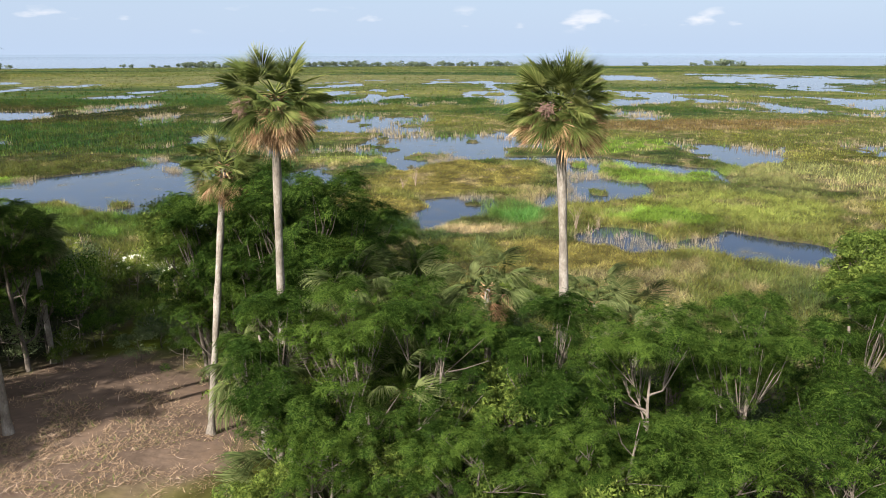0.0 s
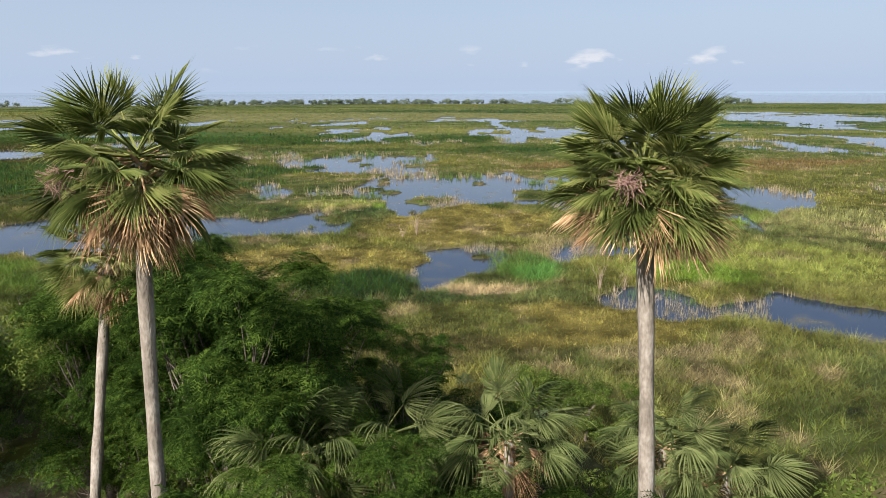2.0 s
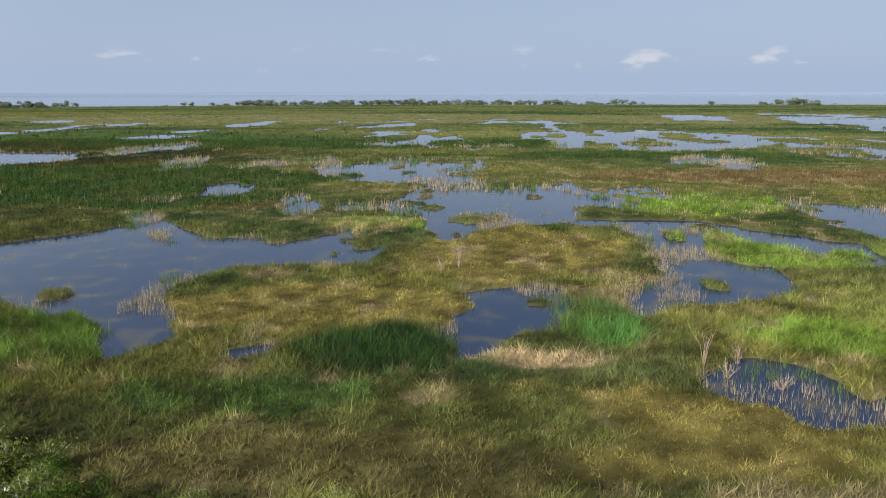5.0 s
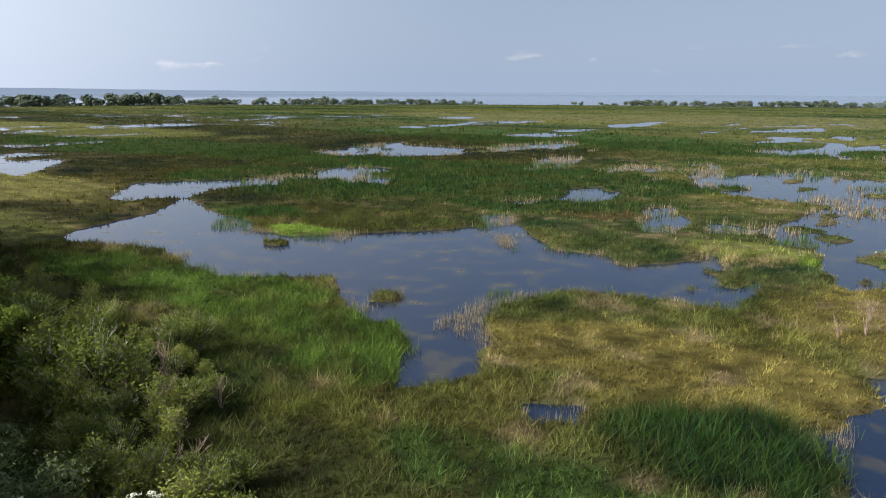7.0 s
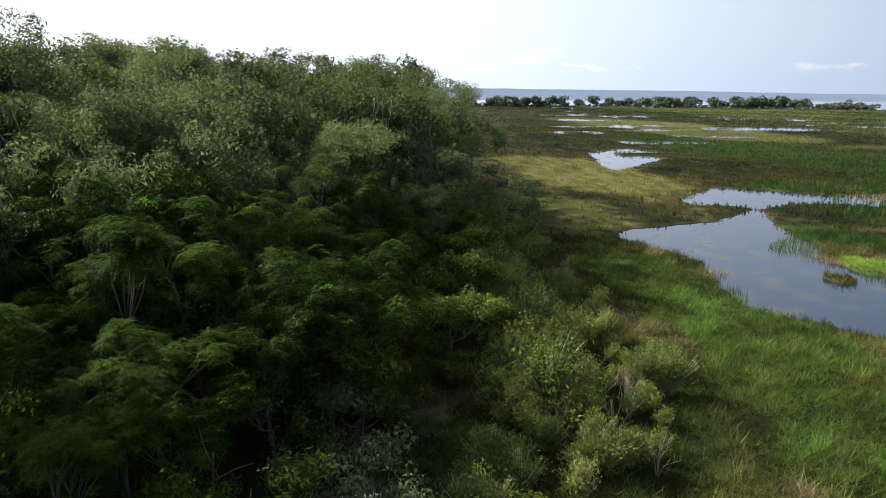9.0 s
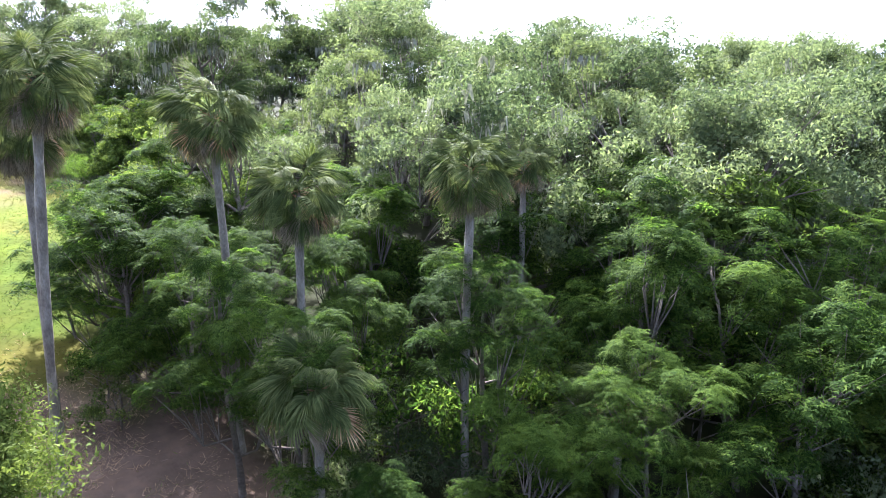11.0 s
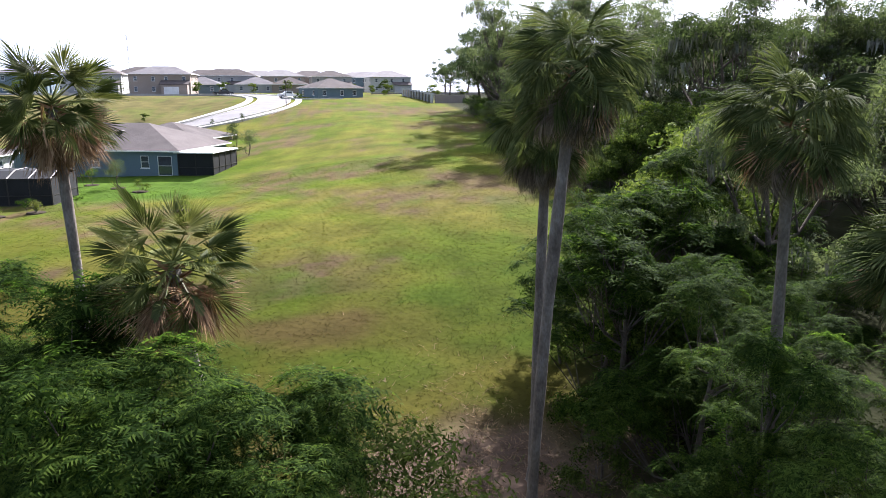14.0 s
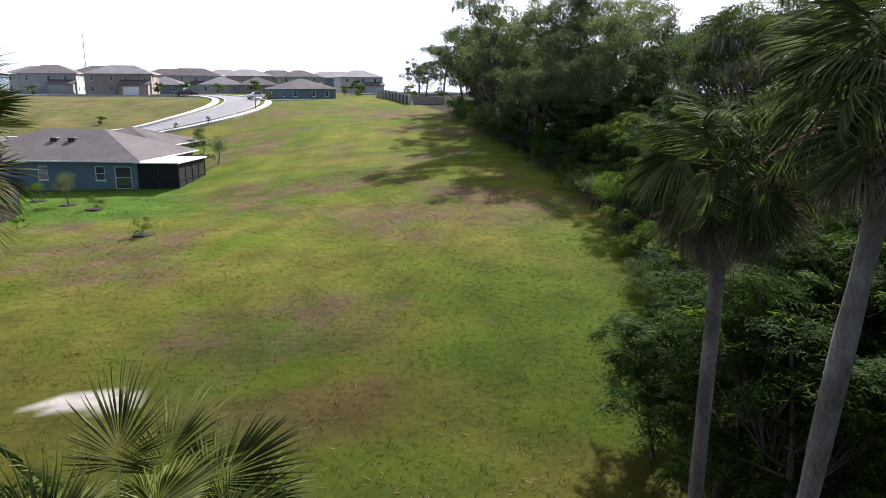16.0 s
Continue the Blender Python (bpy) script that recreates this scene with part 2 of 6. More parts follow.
PAINT_DARK = surface("dark_car_paint", [(0.012, 0.014, 0.022), (0.02, 0.022, 0.03)], 1, 4, 0.25, 0, spec=0.6)
PAINT_WHITE = surface("white_car_paint", [(0.7, 0.7, 0.7), (0.8, 0.8, 0.8)], 1, 4, 0.25, 0, spec=0.6)
RUBBER = surface("tyre_rubber", [(0.015, 0.015, 0.015), (0.03, 0.03, 0.03)], 0.4, 8, 0.9, 0.2)
# leaves of the far trees, lightened and blued in colour to stand for haze
FAR_LEAF = surface("far_leaves", [(0.036, 0.052, 0.036), (0.06, 0.08, 0.052), (0.095, 0.115, 0.07)], 25, 10, 0.8, 0, island=0.4, spec=0.1)
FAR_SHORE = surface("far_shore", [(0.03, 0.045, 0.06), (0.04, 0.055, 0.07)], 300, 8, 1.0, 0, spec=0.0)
# blue distance haze over the shore, put in as a faint glow
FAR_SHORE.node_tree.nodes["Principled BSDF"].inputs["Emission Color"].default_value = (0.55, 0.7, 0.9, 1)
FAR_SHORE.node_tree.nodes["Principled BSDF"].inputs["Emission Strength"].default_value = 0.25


# ---- mesh tools ----
def mesh(name, verts, faces, material, colours=None, smooth=False):
    """A mesh of triangles from arrays."""
    verts, faces = np.asarray(verts, np.float32), np.asarray(faces, np.int32)
    me = bpy.data.meshes.new(name)
    me.vertices.add(len(verts))
    me.vertices.foreach_set("co", verts.ravel())
    me.loops.add(len(faces) * 3)
    me.loops.foreach_set("vertex_index", faces.ravel())
    me.polygons.add(len(faces))
    me.polygons.foreach_set("loop_start", np.arange(0, len(faces) * 3, 3, dtype=np.int32))
    me.polygons.foreach_set("use_smooth", np.full(len(faces), smooth))
    if colours is not None:
        at = me.color_attributes.new("tint", "FLOAT_COLOR", "POINT")
        at.data.foreach_set("color", np.concatenate([colours, np.ones((len(colours), 1))], 1).astype(np.float32).ravel())
    me.materials.append(material)
    me.update(calc_edges=True)
    return me


def put(name, me, parent=None, m=None, label=""):
    ob = new(name, me)
    if parent is not None:
        ob.parent = parent
    if m is not None:
        ob.matrix_basis = m
    if label:
        ob["label"] = label
    return ob


def thing(name, m, label, category, group="", kind=""):
    ob = new(name)
    ob.matrix_basis = m
    ob.empty_display_size = 0.3
    return tagged(ob, label, category, group, kind)


class Heap:
    """Gathers pieces into one set of triangles."""

    def __init__(self):
        self.v, self.f, self.c, self.n = [], [], [], 0

    def add(self, v, f, c=None):
        v, f = np.asarray(v, float), np.asarray(f, int)
        self.v.append(v)
        self.f.append(f + self.n)
        if c is not None:
            self.c.append(np.broadcast_to(c, v.shape))
        self.n += len(v)
        return self

    def mesh(self, name, material, smooth=False):
        return mesh(name, np.concatenate(self.v), np.concatenate(self.f), material, np.concatenate(self.c) if self.c else None, smooth)


def tube(points, radii, sides=6):
    p, r = np.asarray(points, float), np.asarray(radii, float)
    n = len(p)
    d = np.gradient(p, axis=0)
    d /= np.linalg.norm(d, axis=1)[:, None] + 1e-9
    ref = np.where(np.abs(d[:, 2:3]) > 0.9, [[1.0, 0, 0]], [[0, 0, 1.0]])
    a = np.cross(d, ref)
    a /= np.linalg.norm(a, axis=1)[:, None] + 1e-9
    b = np.cross(d, a)
    ang = np.arange(sides) * 2 * np.pi / sides
    v = (p[:, None] + r[:, None, None] * (a[:, None] * np.cos(ang)[None, :, None] + b[:, None] * np.sin(ang)[None, :, None])).reshape(-1, 3)
    i = np.arange(n - 1)[:, None] * sides
    j, k = np.arange(sides)[None], (np.arange(sides)[None] + 1) % sides
    q = np.stack([i + j, i + k, i + sides + k, i + sides + j], -1).reshape(-1, 4)
    f = np.concatenate([q[:, [0, 1, 2]], q[:, [0, 2, 3]]])
    caps = [[s + 0, s + c, s + c + 1] for s in (0, (n - 1) * sides) for c in range(1, sides - 1)]
    return v, np.concatenate([f, np.array(caps)])


def block(lo, hi):
    (x0, y0, z0), (x1, y1, z1) = lo, hi
    v = [(x0, y0, z0), (x1, y0, z0), (x1, y1, z0), (x0, y1, z0), (x0, y0, z1), (x1, y0, z1), (x1, y1, z1), (x0, y1, z1)]
    q = [(0, 3, 2, 1), (4, 5, 6, 7), (0, 1, 5, 4), (1, 2, 6, 5), (2, 3, 7, 6), (3, 0, 4, 7)]
    return v, [t for a, b, c, d in q for t in ((a, b, c), (a, c, d))]


def bevelled(name, lo, hi, material, soft=0.02):
    bm = bmesh.new()
    v, _ = block(lo, hi)
    vs = [bm.verts.new(p) for p in v]
    for q in [(0, 3, 2, 1), (4, 5, 6, 7), (0, 1, 5, 4), (1, 2, 6, 5), (2, 3, 7, 6), (3, 0, 4, 7)]:
        bm.faces.new([vs[k] for k in q])
    bmesh.ops.bevel(bm, geom=bm.edges[:], offset=soft, segments=1, affect="EDGES")
    me = bpy.data.meshes.new(name)
    bm.to_mesh(me)
    bm.free()
    me.materials.append(material)
    return me


def turned(azimuth, tilt, roll=None):
    """Rotation matrices, one for each set of angles: roll about z first, then tilt about y, then azimuth about z."""
    ca, sa, ct, st = np.cos(azimuth), np.sin(azimuth), np.cos(tilt), np.sin(tilt)
    z, o = np.zeros_like(ca), np.ones_like(ca)
    a = np.stack([np.stack([ca, -sa, z], -1), np.stack([sa, ca, z], -1), np.stack([z, z, o], -1)], -2)
    t = np.stack([np.stack([ct, z, st], -1), np.stack([z, o, z], -1), np.stack([-st, z, ct], -1)], -2)
    m = a @ t
    if roll is not None:
        cr, sr = np.cos(roll), np.sin(roll)
        m = m @ np.stack([np.stack([cr, -sr, z], -1), np.stack([sr, cr, z], -1), np.stack([z, z, o], -1)], -2)
    return m


def strewn(template, places, turns, sizes):
    """One template of triangles laid at many places."""
    tv, tf = template
    v = np.einsum("kij,vj->kvi", turns, tv) * np.asarray(sizes)[:, None, None] + np.asarray(places)[:, None]
    f = tf[None] + (np.arange(len(places)) * len(tv))[:, None, None]
    return v.reshape(-1, 3), f.reshape(-1, 3)

# ---- the lie of the land ----
def lattice(ix, iy, seed):
    h = (ix * 374761393 + iy * 668265263 + seed * 1442695041) & 0xFFFFFFFF
    h = ((h ^ (h >> 13)) * 1274126177) & 0xFFFFFFFF
    return ((h ^ (h >> 16)) & 0xFFFF) / 65535.0


def wavy(x, y, size, seed=0):
    """Smooth noise, 0 to 1, of that size in metres."""
    x, y = np.asarray(x, float) / size, np.asarray(y, float) / size
    ix, iy = np.floor(x).astype(np.int64), np.floor(y).astype(np.int64)
    fx, fy = x - ix, y - iy
    fx, fy = fx * fx * (3 - 2 * fx), fy * fy * (3 - 2 * fy)
    a, b = lattice(ix, iy, seed), lattice(ix + 1, iy, seed)
    c, d = lattice(ix, iy + 1, seed), lattice(ix + 1, iy + 1, seed)
    return (a * (1 - fx) + b * fx) * (1 - fy) + (c * (1 - fx) + d * fx) * fy


def rough(x, y, size, seed=0):
    return 0.55 * wavy(x, y, size, seed) + 0.3 * wavy(x, y, size / 2.3, seed + 1) + 0.15 * wavy(x, y, size / 5.1, seed + 2)


def ramp(v, a, b):
    t = np.clip((v - a) / (b - a), 0, 1)
    return t * t * (3 - 2 * t)


def inland(x, y):
    """The distance north of the shore, where the wooded bank meets the marsh."""
    return y - 46 - 0.13 * np.clip(-x - 22, 0, 150) + 12 * ramp(x, 2, 14)


def inside(x, y, ring):
    """Signed distance to a closed outline, positive inside."""
    x, y = np.asarray(x, float), np.asarray(y, float)
    best, odd = np.full(x.shape, 1e9), np.zeros(x.shape, bool)
    for (ax, ay), (bx, by) in zip(ring, ring[1:] + ring[:1]):
        ex, ey = bx - ax, by - ay
        t = np.clip(((x - ax) * ex + (y - ay) * ey) / (ex * ex + ey * ey + 1e-9), 0, 1)
        best = np.minimum(best, np.hypot(x - ax - t * ex, y - ay - t * ey))
        if ay != by:
            odd ^= ((ay > y) != (by > y)) & (x < ex * (y - ay) / ey + ax)
    return np.where(odd, best, -best)


PONDS = [
    # the west pond, with its bay to the south
    [(-83, 76), (-87, 84), (-89, 93), (-98, 103), (-90, 100), (-80, 97), (-75, 97), (-68.5, 92.5), (-62, 92.5), (-55, 99), (-50, 105.5), (-47, 110),
     (-51, 117), (-49, 119), (-42.5, 113), (-35, 104), (-33.5, 103), (-29, 104), (-24.6, 100.4), (-20.7, 104.5), (-19.2, 109.4), (-15.8, 103.2), (-12.6, 99.7), (-12.8, 91.5), (-17.8, 90), (-21.3, 90.8), (-25, 88.9), (-27, 86),
     (-28.5, 80.5), (-24.5, 74), (-22, 69.5), (-24, 65), (-26, 66.5), (-28, 71), (-31.5, 73), (-36, 74), (-41, 78), (-44.5, 81), (-48.5, 78),
     (-53, 75.5), (-59, 76), (-67, 79.5), (-77, 76)],
    # the middle channel
    [(-48, 198), (-40.7, 199.4), (-32.6, 187.4), (-27, 192.5), (-24.5, 203), (-17, 197.3), (-2.8, 207), (-1.2, 188), (-5.1, 165), (-0.8, 148), (4.8, 153), (13.5, 158),
     (14.3, 148), (19.8, 140.5), (21, 133), (20.4, 125.6), (23, 121), (26.8, 117), (30, 111.6), (40, 104), (38, 92), (27.7, 104.7), (25.7, 109), (23.5, 107.5), (22.3, 101), (21.8, 96.6),
     (26, 93), (25, 83), (19.7, 81.4), (16.7, 79.7), (14.7, 79.8), (12, 77.3), (10.4, 75.4), (9.9, 79.3), (10.7, 83.5), (12.3, 84.2), (15.4, 88.6), (17.1, 98),
     (15.9, 107), (13.3, 112.4), (9.2, 113.8), (2.9, 113.4), (-3.4, 107.3), (-5.5, 102.6), (-7, 103.6), (-8.8, 114.4), (-10.8, 120), (-14.6, 118), (-17.4, 129), (-13.9, 141),
     (-13.4, 152.6), (-20.7, 154.8), (-29.5, 157), (-37.3, 174.7)],
    # half-flooded ground between the two
    [(-34.8, 134.6), (-31.7, 138.3), (-27, 128), (-25.7, 118.7), (-28.6, 118)], [(-25.3, 129.3), (-17.9, 128.8), (-17.8, 123), (-22, 121)],
    # the dark pool before the island
    [(-4.6, 71.7), (-3.2, 74), (-1.5, 78), (-2.5, 82), (-0.5, 83.5), (3.4, 85), (6.2, 83), (5.8, 79), (4.6, 73.6), (1.8, 71.6), (0.5, 70), (-0.2, 67.4),
     (-2.6, 67.3), (-3.1, 69.2)],
    [(-18, 67.4), (-15, 68.6), (-14, 66.8), (-16.5, 66.2)],
    # the south-east pool
    [(11.7, 65), (14, 67.4), (16.5, 68.5), (19, 66.5), (20.5, 62.5), (24, 64), (27.5, 67), (29.5, 65), (34.6, 60), (31, 54), (28.7, 54), (24.6, 57),
     (20.5, 59.5), (17, 59.5), (13.4, 61.5)],
    [(-44, 244), (-55, 333), (-38, 336), (-20, 290), (-11, 316), (-12, 276), (-32, 242)],
    [(6, 312), (31, 359), (73, 335), (100, 308), (135, 285), (175, 260), (215, 240), (190, 185), (115, 186), (100, 199), (74, 236), (39, 231), (18, 236)],
    [(-78, 184), (-82, 198), (-77, 207), (-66, 179), (-71, 172)],
    [(-98, 138), (-93, 141), (-86, 133), (-91, 131)], [(-94, 143), (-86, 143), (-81, 134), (-84, 131)],
    [(117, 564), (158, 549), (138, 472), (100, 449)], [(196, 607), (260, 573), (300, 430), (163, 340), (159, 412)],
    [(119, 537), (156, 535), (134, 457), (102, 459)],
    [(44, 137), (63, 130), (56, 115), (44, 104), (42, 115)], [(74, 134), (88, 128), (90, 112), (73, 116)],
    [(-190, 111), (-209, 128), (-196, 134), (-165, 119), (-148, 102), (-163, 105)],
    [(-109, 97), (-122, 110), (-114, 119), (-106, 131), (-97, 123), (-103, 112), (-98, 104), (-103, 96)],
    [(-145, 195), (-150, 232), (-100, 215), (-102, 190), (-120, 175)],
]


# small tussocks that stand in the water: centre and half sizes
ISLETS = [(-3.5, 117.5, 2.8, 3.6), (20.7, 107.5, 1.3, 2.2), (19.2, 86, 1.1, 1.8), (-36.6, 78.6, 1.2, 1.5), (-49.8, 108, 2.0, 3.0), (-34.6, 109, 2.2, 2.4), (-8.5, 106, 1.2, 2.6), (-14.2, 100.5, 1.4, 2.5),
          (-25, 103, 2.2, 1.4), (8.6, 113, 1.8, 1.8), (3.5, 79.5, 1.0, 1.0), (-9.5, 127, 1.8, 2.4), (-60, 88, 1.6, 1.2), (33, 215, 9, 7), (62, 225, 10, 6), (95, 238, 9, 7), (48, 262, 8, 8), (112, 262, 9, 8)]


def wetness(x, y):
    """Positive in open water, about in metres from the edge."""
    far = np.clip((y - 60) / 250, 0.06, 1)
    wx = x + 9 * far * (rough(x, y, 14, 5) - 0.5) * 2 + 1.3 * (wavy(x, y, 2.1, 9) - 0.5)
    wy = y + 9 * far * (rough(x, y, 14, 8) - 0.5) * 2 + 1.3 * (wavy(x, y, 2.1, 11) - 0.5)
    best = np.full(np.shape(x), -1e3)
    for ring in PONDS:
        best = np.maximum(best, inside(wx, wy, ring))
    # scattered wet places farther out
    speck = (rough(x, y * 0.55, 26, 31) - 0.605 - 0.25 * ramp(y, 420, 520)) * 40
    best = np.where((y > 128) & (y < 620), np.maximum(best, speck), best)
    # small islets that stand in the broad pools
    islet = (rough(x, y * 0.6, 17, 41) - 0.62) * 30
    best = np.where((y > 118), np.minimum(best, np.where(islet > 0, -islet, best)), best)
    tuft = (rough(x, y * 0.8, 6.5, 43) - 0.66) * 9
    best = np.where((y > 92) & (x > -20) & (y < 230) & (tuft > 0) & (best > 0.6), -tuft, best)
    for px, py, rx, ry in ISLETS:
        hump = 1 - np.hypot((x - px) / rx, (y - py) / ry) + 0.7 * (rough(x, y, 1.6, 47) - 0.5)
        best = np.where(hump > 0, np.minimum(best, -0.9 * hump - 0.3), best)
    # the open lake
    lake = np.hypot(x, y) - 955 - 70 * (rough(x, y, 240, 51) - 0.5) - 0.22 * np.clip(x, 0, 900)
    return np.maximum(best, lake)


def land_z(x, y):
    """Height of the ground; the water stands at 0."""
    d = inland(x, y)
    bank = np.interp(d, [-500, -300, -230, -187, -126, -83, -63, -49, -38, -22, -12, -4, 3, 10],
                     [16.2, 15.9, 15.3, 14.2, 11.2, 8.7, 7.4, 6.0, 4.9, 3.3, 1.8, 0.7, 0.3, 0.0])
    tilt = (ramp(-x, 15, 70) - 2.5 * ramp(x, -24, 3)) * ramp(-d, 34, 92) * (1 - ramp(-d, 125, 185))
    tilt -= 0.7 * ramp(x, -16, -6) * ramp(-d, 4, 18) * (1 - ramp(-d, 26, 40))
    marsh = ramp(d, -6, 8) * (0.12 + 0.3 * rough(x, y, 9, 3))
    humps = 0.12 * (rough(x, y, 5, 17) - 0.5) * ramp(-d, -4, 10)
    return bank + tilt + marsh + humps


def ground_z(x, y):
    x, y = np.asarray(x, float), np.asarray(y, float)
    z = land_z(x, y)
    w = wetness(x, y)
    wet = ramp(w, -0.7, 0.5) * ramp(inland(x, y), -2, 4)
    return z * (1 - wet) + (-0.45) * wet

# ---- colours of the ground cover ----
OLIVE, GOLD, VIVID = (0.078, 0.086, 0.026), (0.128, 0.112, 0.034), (0.054, 0.090, 0.019)
DARKREED, TAN, BRIGHT = (0.026, 0.052, 0.014), (0.24, 0.19, 0.11), (0.10, 0.155, 0.026)
RUSSET, PALE, MUD = (0.098, 0.074, 0.030), (0.13, 0.135, 0.052), (0.065, 0.055, 0.035)
# patches: centre, half sizes, colour, height of the growth
PATCHES = [
    (-8, 67.5, 6, 4.6, DARKREED, 1.5), (-33, 68, 9, 7, VIVID, 0.9), (-48, 72, 12, 6, VIVID, 0.9), (-62, 71, 16, 5, VIVID, 0.8), (-61, 94.5, 7, 3, BRIGHT, 0.4),
    (7.5, 74.5, 3.6, 5, (0.055, 0.125, 0.03), 1.4), (2.5, 66.6, 4.2, 1.6, TAN, 0.7), (-21, 71.3, 1.6, 0.9, TAN, 0.5), (3, 98, 12, 13, GOLD, 0.45), (-14, 77, 14, 7, GOLD, 0.45),
    (6, 57, 14, 6, GOLD, 0.4), (-2, 58, 10, 5, OLIVE, 0.6), (-41, 128, 8, 7, RUSSET, 1.0), (-52, 135, 22, 14, DARKREED, 1.3), (-95, 130, 40, 20, DARKREED, 1.4), (-80, 160, 60, 20, DARKREED, 1.5), (-78, 101, 9, 4, DARKREED, 1.2),
    (29, 132, 14, 12, BRIGHT, 1.1), (30, 100, 12, 8, BRIGHT, 1.0), (33, 76, 10, 9, (0.115, 0.13, 0.034), 0.9), (22, 72, 7, 4, BRIGHT, 0.9), (55, 95, 18, 14, PALE, 0.9), (14, 160, 18, 10, OLIVE, 1.0),
    (60, 170, 50, 14, RUSSET, 1.2), (30, 215, 60, 12, DARKREED, 1.3), (-20, 228, 30, 16, OLIVE, 1.2), (-60, 260, 90, 30, DARKREED, 1.5), (120, 150, 60, 25, OLIVE, 1.1), (-150, 280, 90, 40, DARKREED, 1.5),
    (-140, 92, 40, 16, (0.13, 0.125, 0.04), 0.6), (-100, 74, 25, 8, OLIVE, 0.6), (-200, 165, 80, 25, DARKREED, 1.3), (-330, 200, 130, 35, (0.10, 0.108, 0.036), 1.0), (-30, 480, 400, 90, (0.088, 0.094, 0.038), 1.0), (-8.5, 113, 5, 4, BRIGHT, 0.9),
    (-38, 57, 13, 7, (0.036, 0.052, 0.014), 0.8), (-22, 53, 10, 5, (0.05, 0.058, 0.019), 0.7), (-8, 53, 12, 4, (0.075, 0.07, 0.026), 0.5), (-14, 60, 7, 3.5, (0.045, 0.075, 0.02), 0.7),
    (-4, 122, 4, 3, BRIGHT, 0.9), (-16, 112, 6, 6, (0.13, 0.15, 0.04), 0.9),
]


def cover(x, y):
    """Colour and height of what grows on the marsh."""
    a, b = rough(x, y, 22, 61), rough(x, y, 6, 71)
    c = np.array(OLIVE) + (a[..., None] - 0.5) * np.array((0.10, 0.07, 0.01)) + (b[..., None] - 0.5) * np.array((0.10, 0.08, 0.03))
    far = ramp(y, 130, 300)[..., None]
    band = rough(x * 0.2, y, 34, 65)
    c = c * (1 - far) + far * (np.array((0.052, 0.068, 0.021)) + (band[..., None] - 0.5) * np.array((0.13, 0.10, 0.03)) + (a[..., None] - 0.5) * np.array((0.05, 0.04, 0.01)))
    h = 0.55 + 0.5 * a + 0.4 * far[..., 0]
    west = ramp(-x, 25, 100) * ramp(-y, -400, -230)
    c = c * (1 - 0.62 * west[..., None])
    lush = np.zeros(np.shape(x))
    for px, py, rx, ry, rgb, tall in PATCHES:
        q = np.hypot((x - px) / rx, (y - py) / ry) + 0.9 * (rough(x, y, 0.6 * min(rx, ry) + 1.5, 83) - 0.5)
        w = (1 - ramp(q, 0.75, 1.08))
        vary = (1 + 0.7 * (b - 0.5))[..., None]
        c = c * (1 - w[..., None]) + w[..., None] * np.array(rgb) * vary
        if rgb[0] < 0.06:
            lush = np.maximum(lush, w)
            c = c * (1 - 0.5 * (w * ramp(rough(x, y, 4, 87), 0.5, 0.62))[..., None]) + 0.5 * (w * ramp(rough(x, y, 4, 87), 0.5, 0.62))[..., None] * np.array(OLIVE) * 0.8
        h = h * (1 - w) + w * tall
    straw = ramp(rough(x, y, 3.2, 91), 0.58, 0.74) * (1 - 0.5 * far[..., 0]) * (1 - lush) * (1 - 0.6 * west)
    c = c * (1 - 0.6 * straw[..., None]) + 0.6 * straw[..., None] * np.array(TAN) * 0.85
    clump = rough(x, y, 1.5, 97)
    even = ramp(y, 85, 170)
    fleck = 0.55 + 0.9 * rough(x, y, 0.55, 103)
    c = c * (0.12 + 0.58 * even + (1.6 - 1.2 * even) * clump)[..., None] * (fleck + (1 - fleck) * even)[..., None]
    return np.clip(c, 0.01, 0.6), h * (0.2 + 0.5 * even + (1.6 - 1.1 * even) * clump)


def wood_edge(y):
    """Where the wood meets the mown slope."""
    return np.interp(y, [-200, -80, -26, -7, 5, 13, 24, 46], [-48, -40, -34.6, -30, -26, -20.5, -18.2, -18])


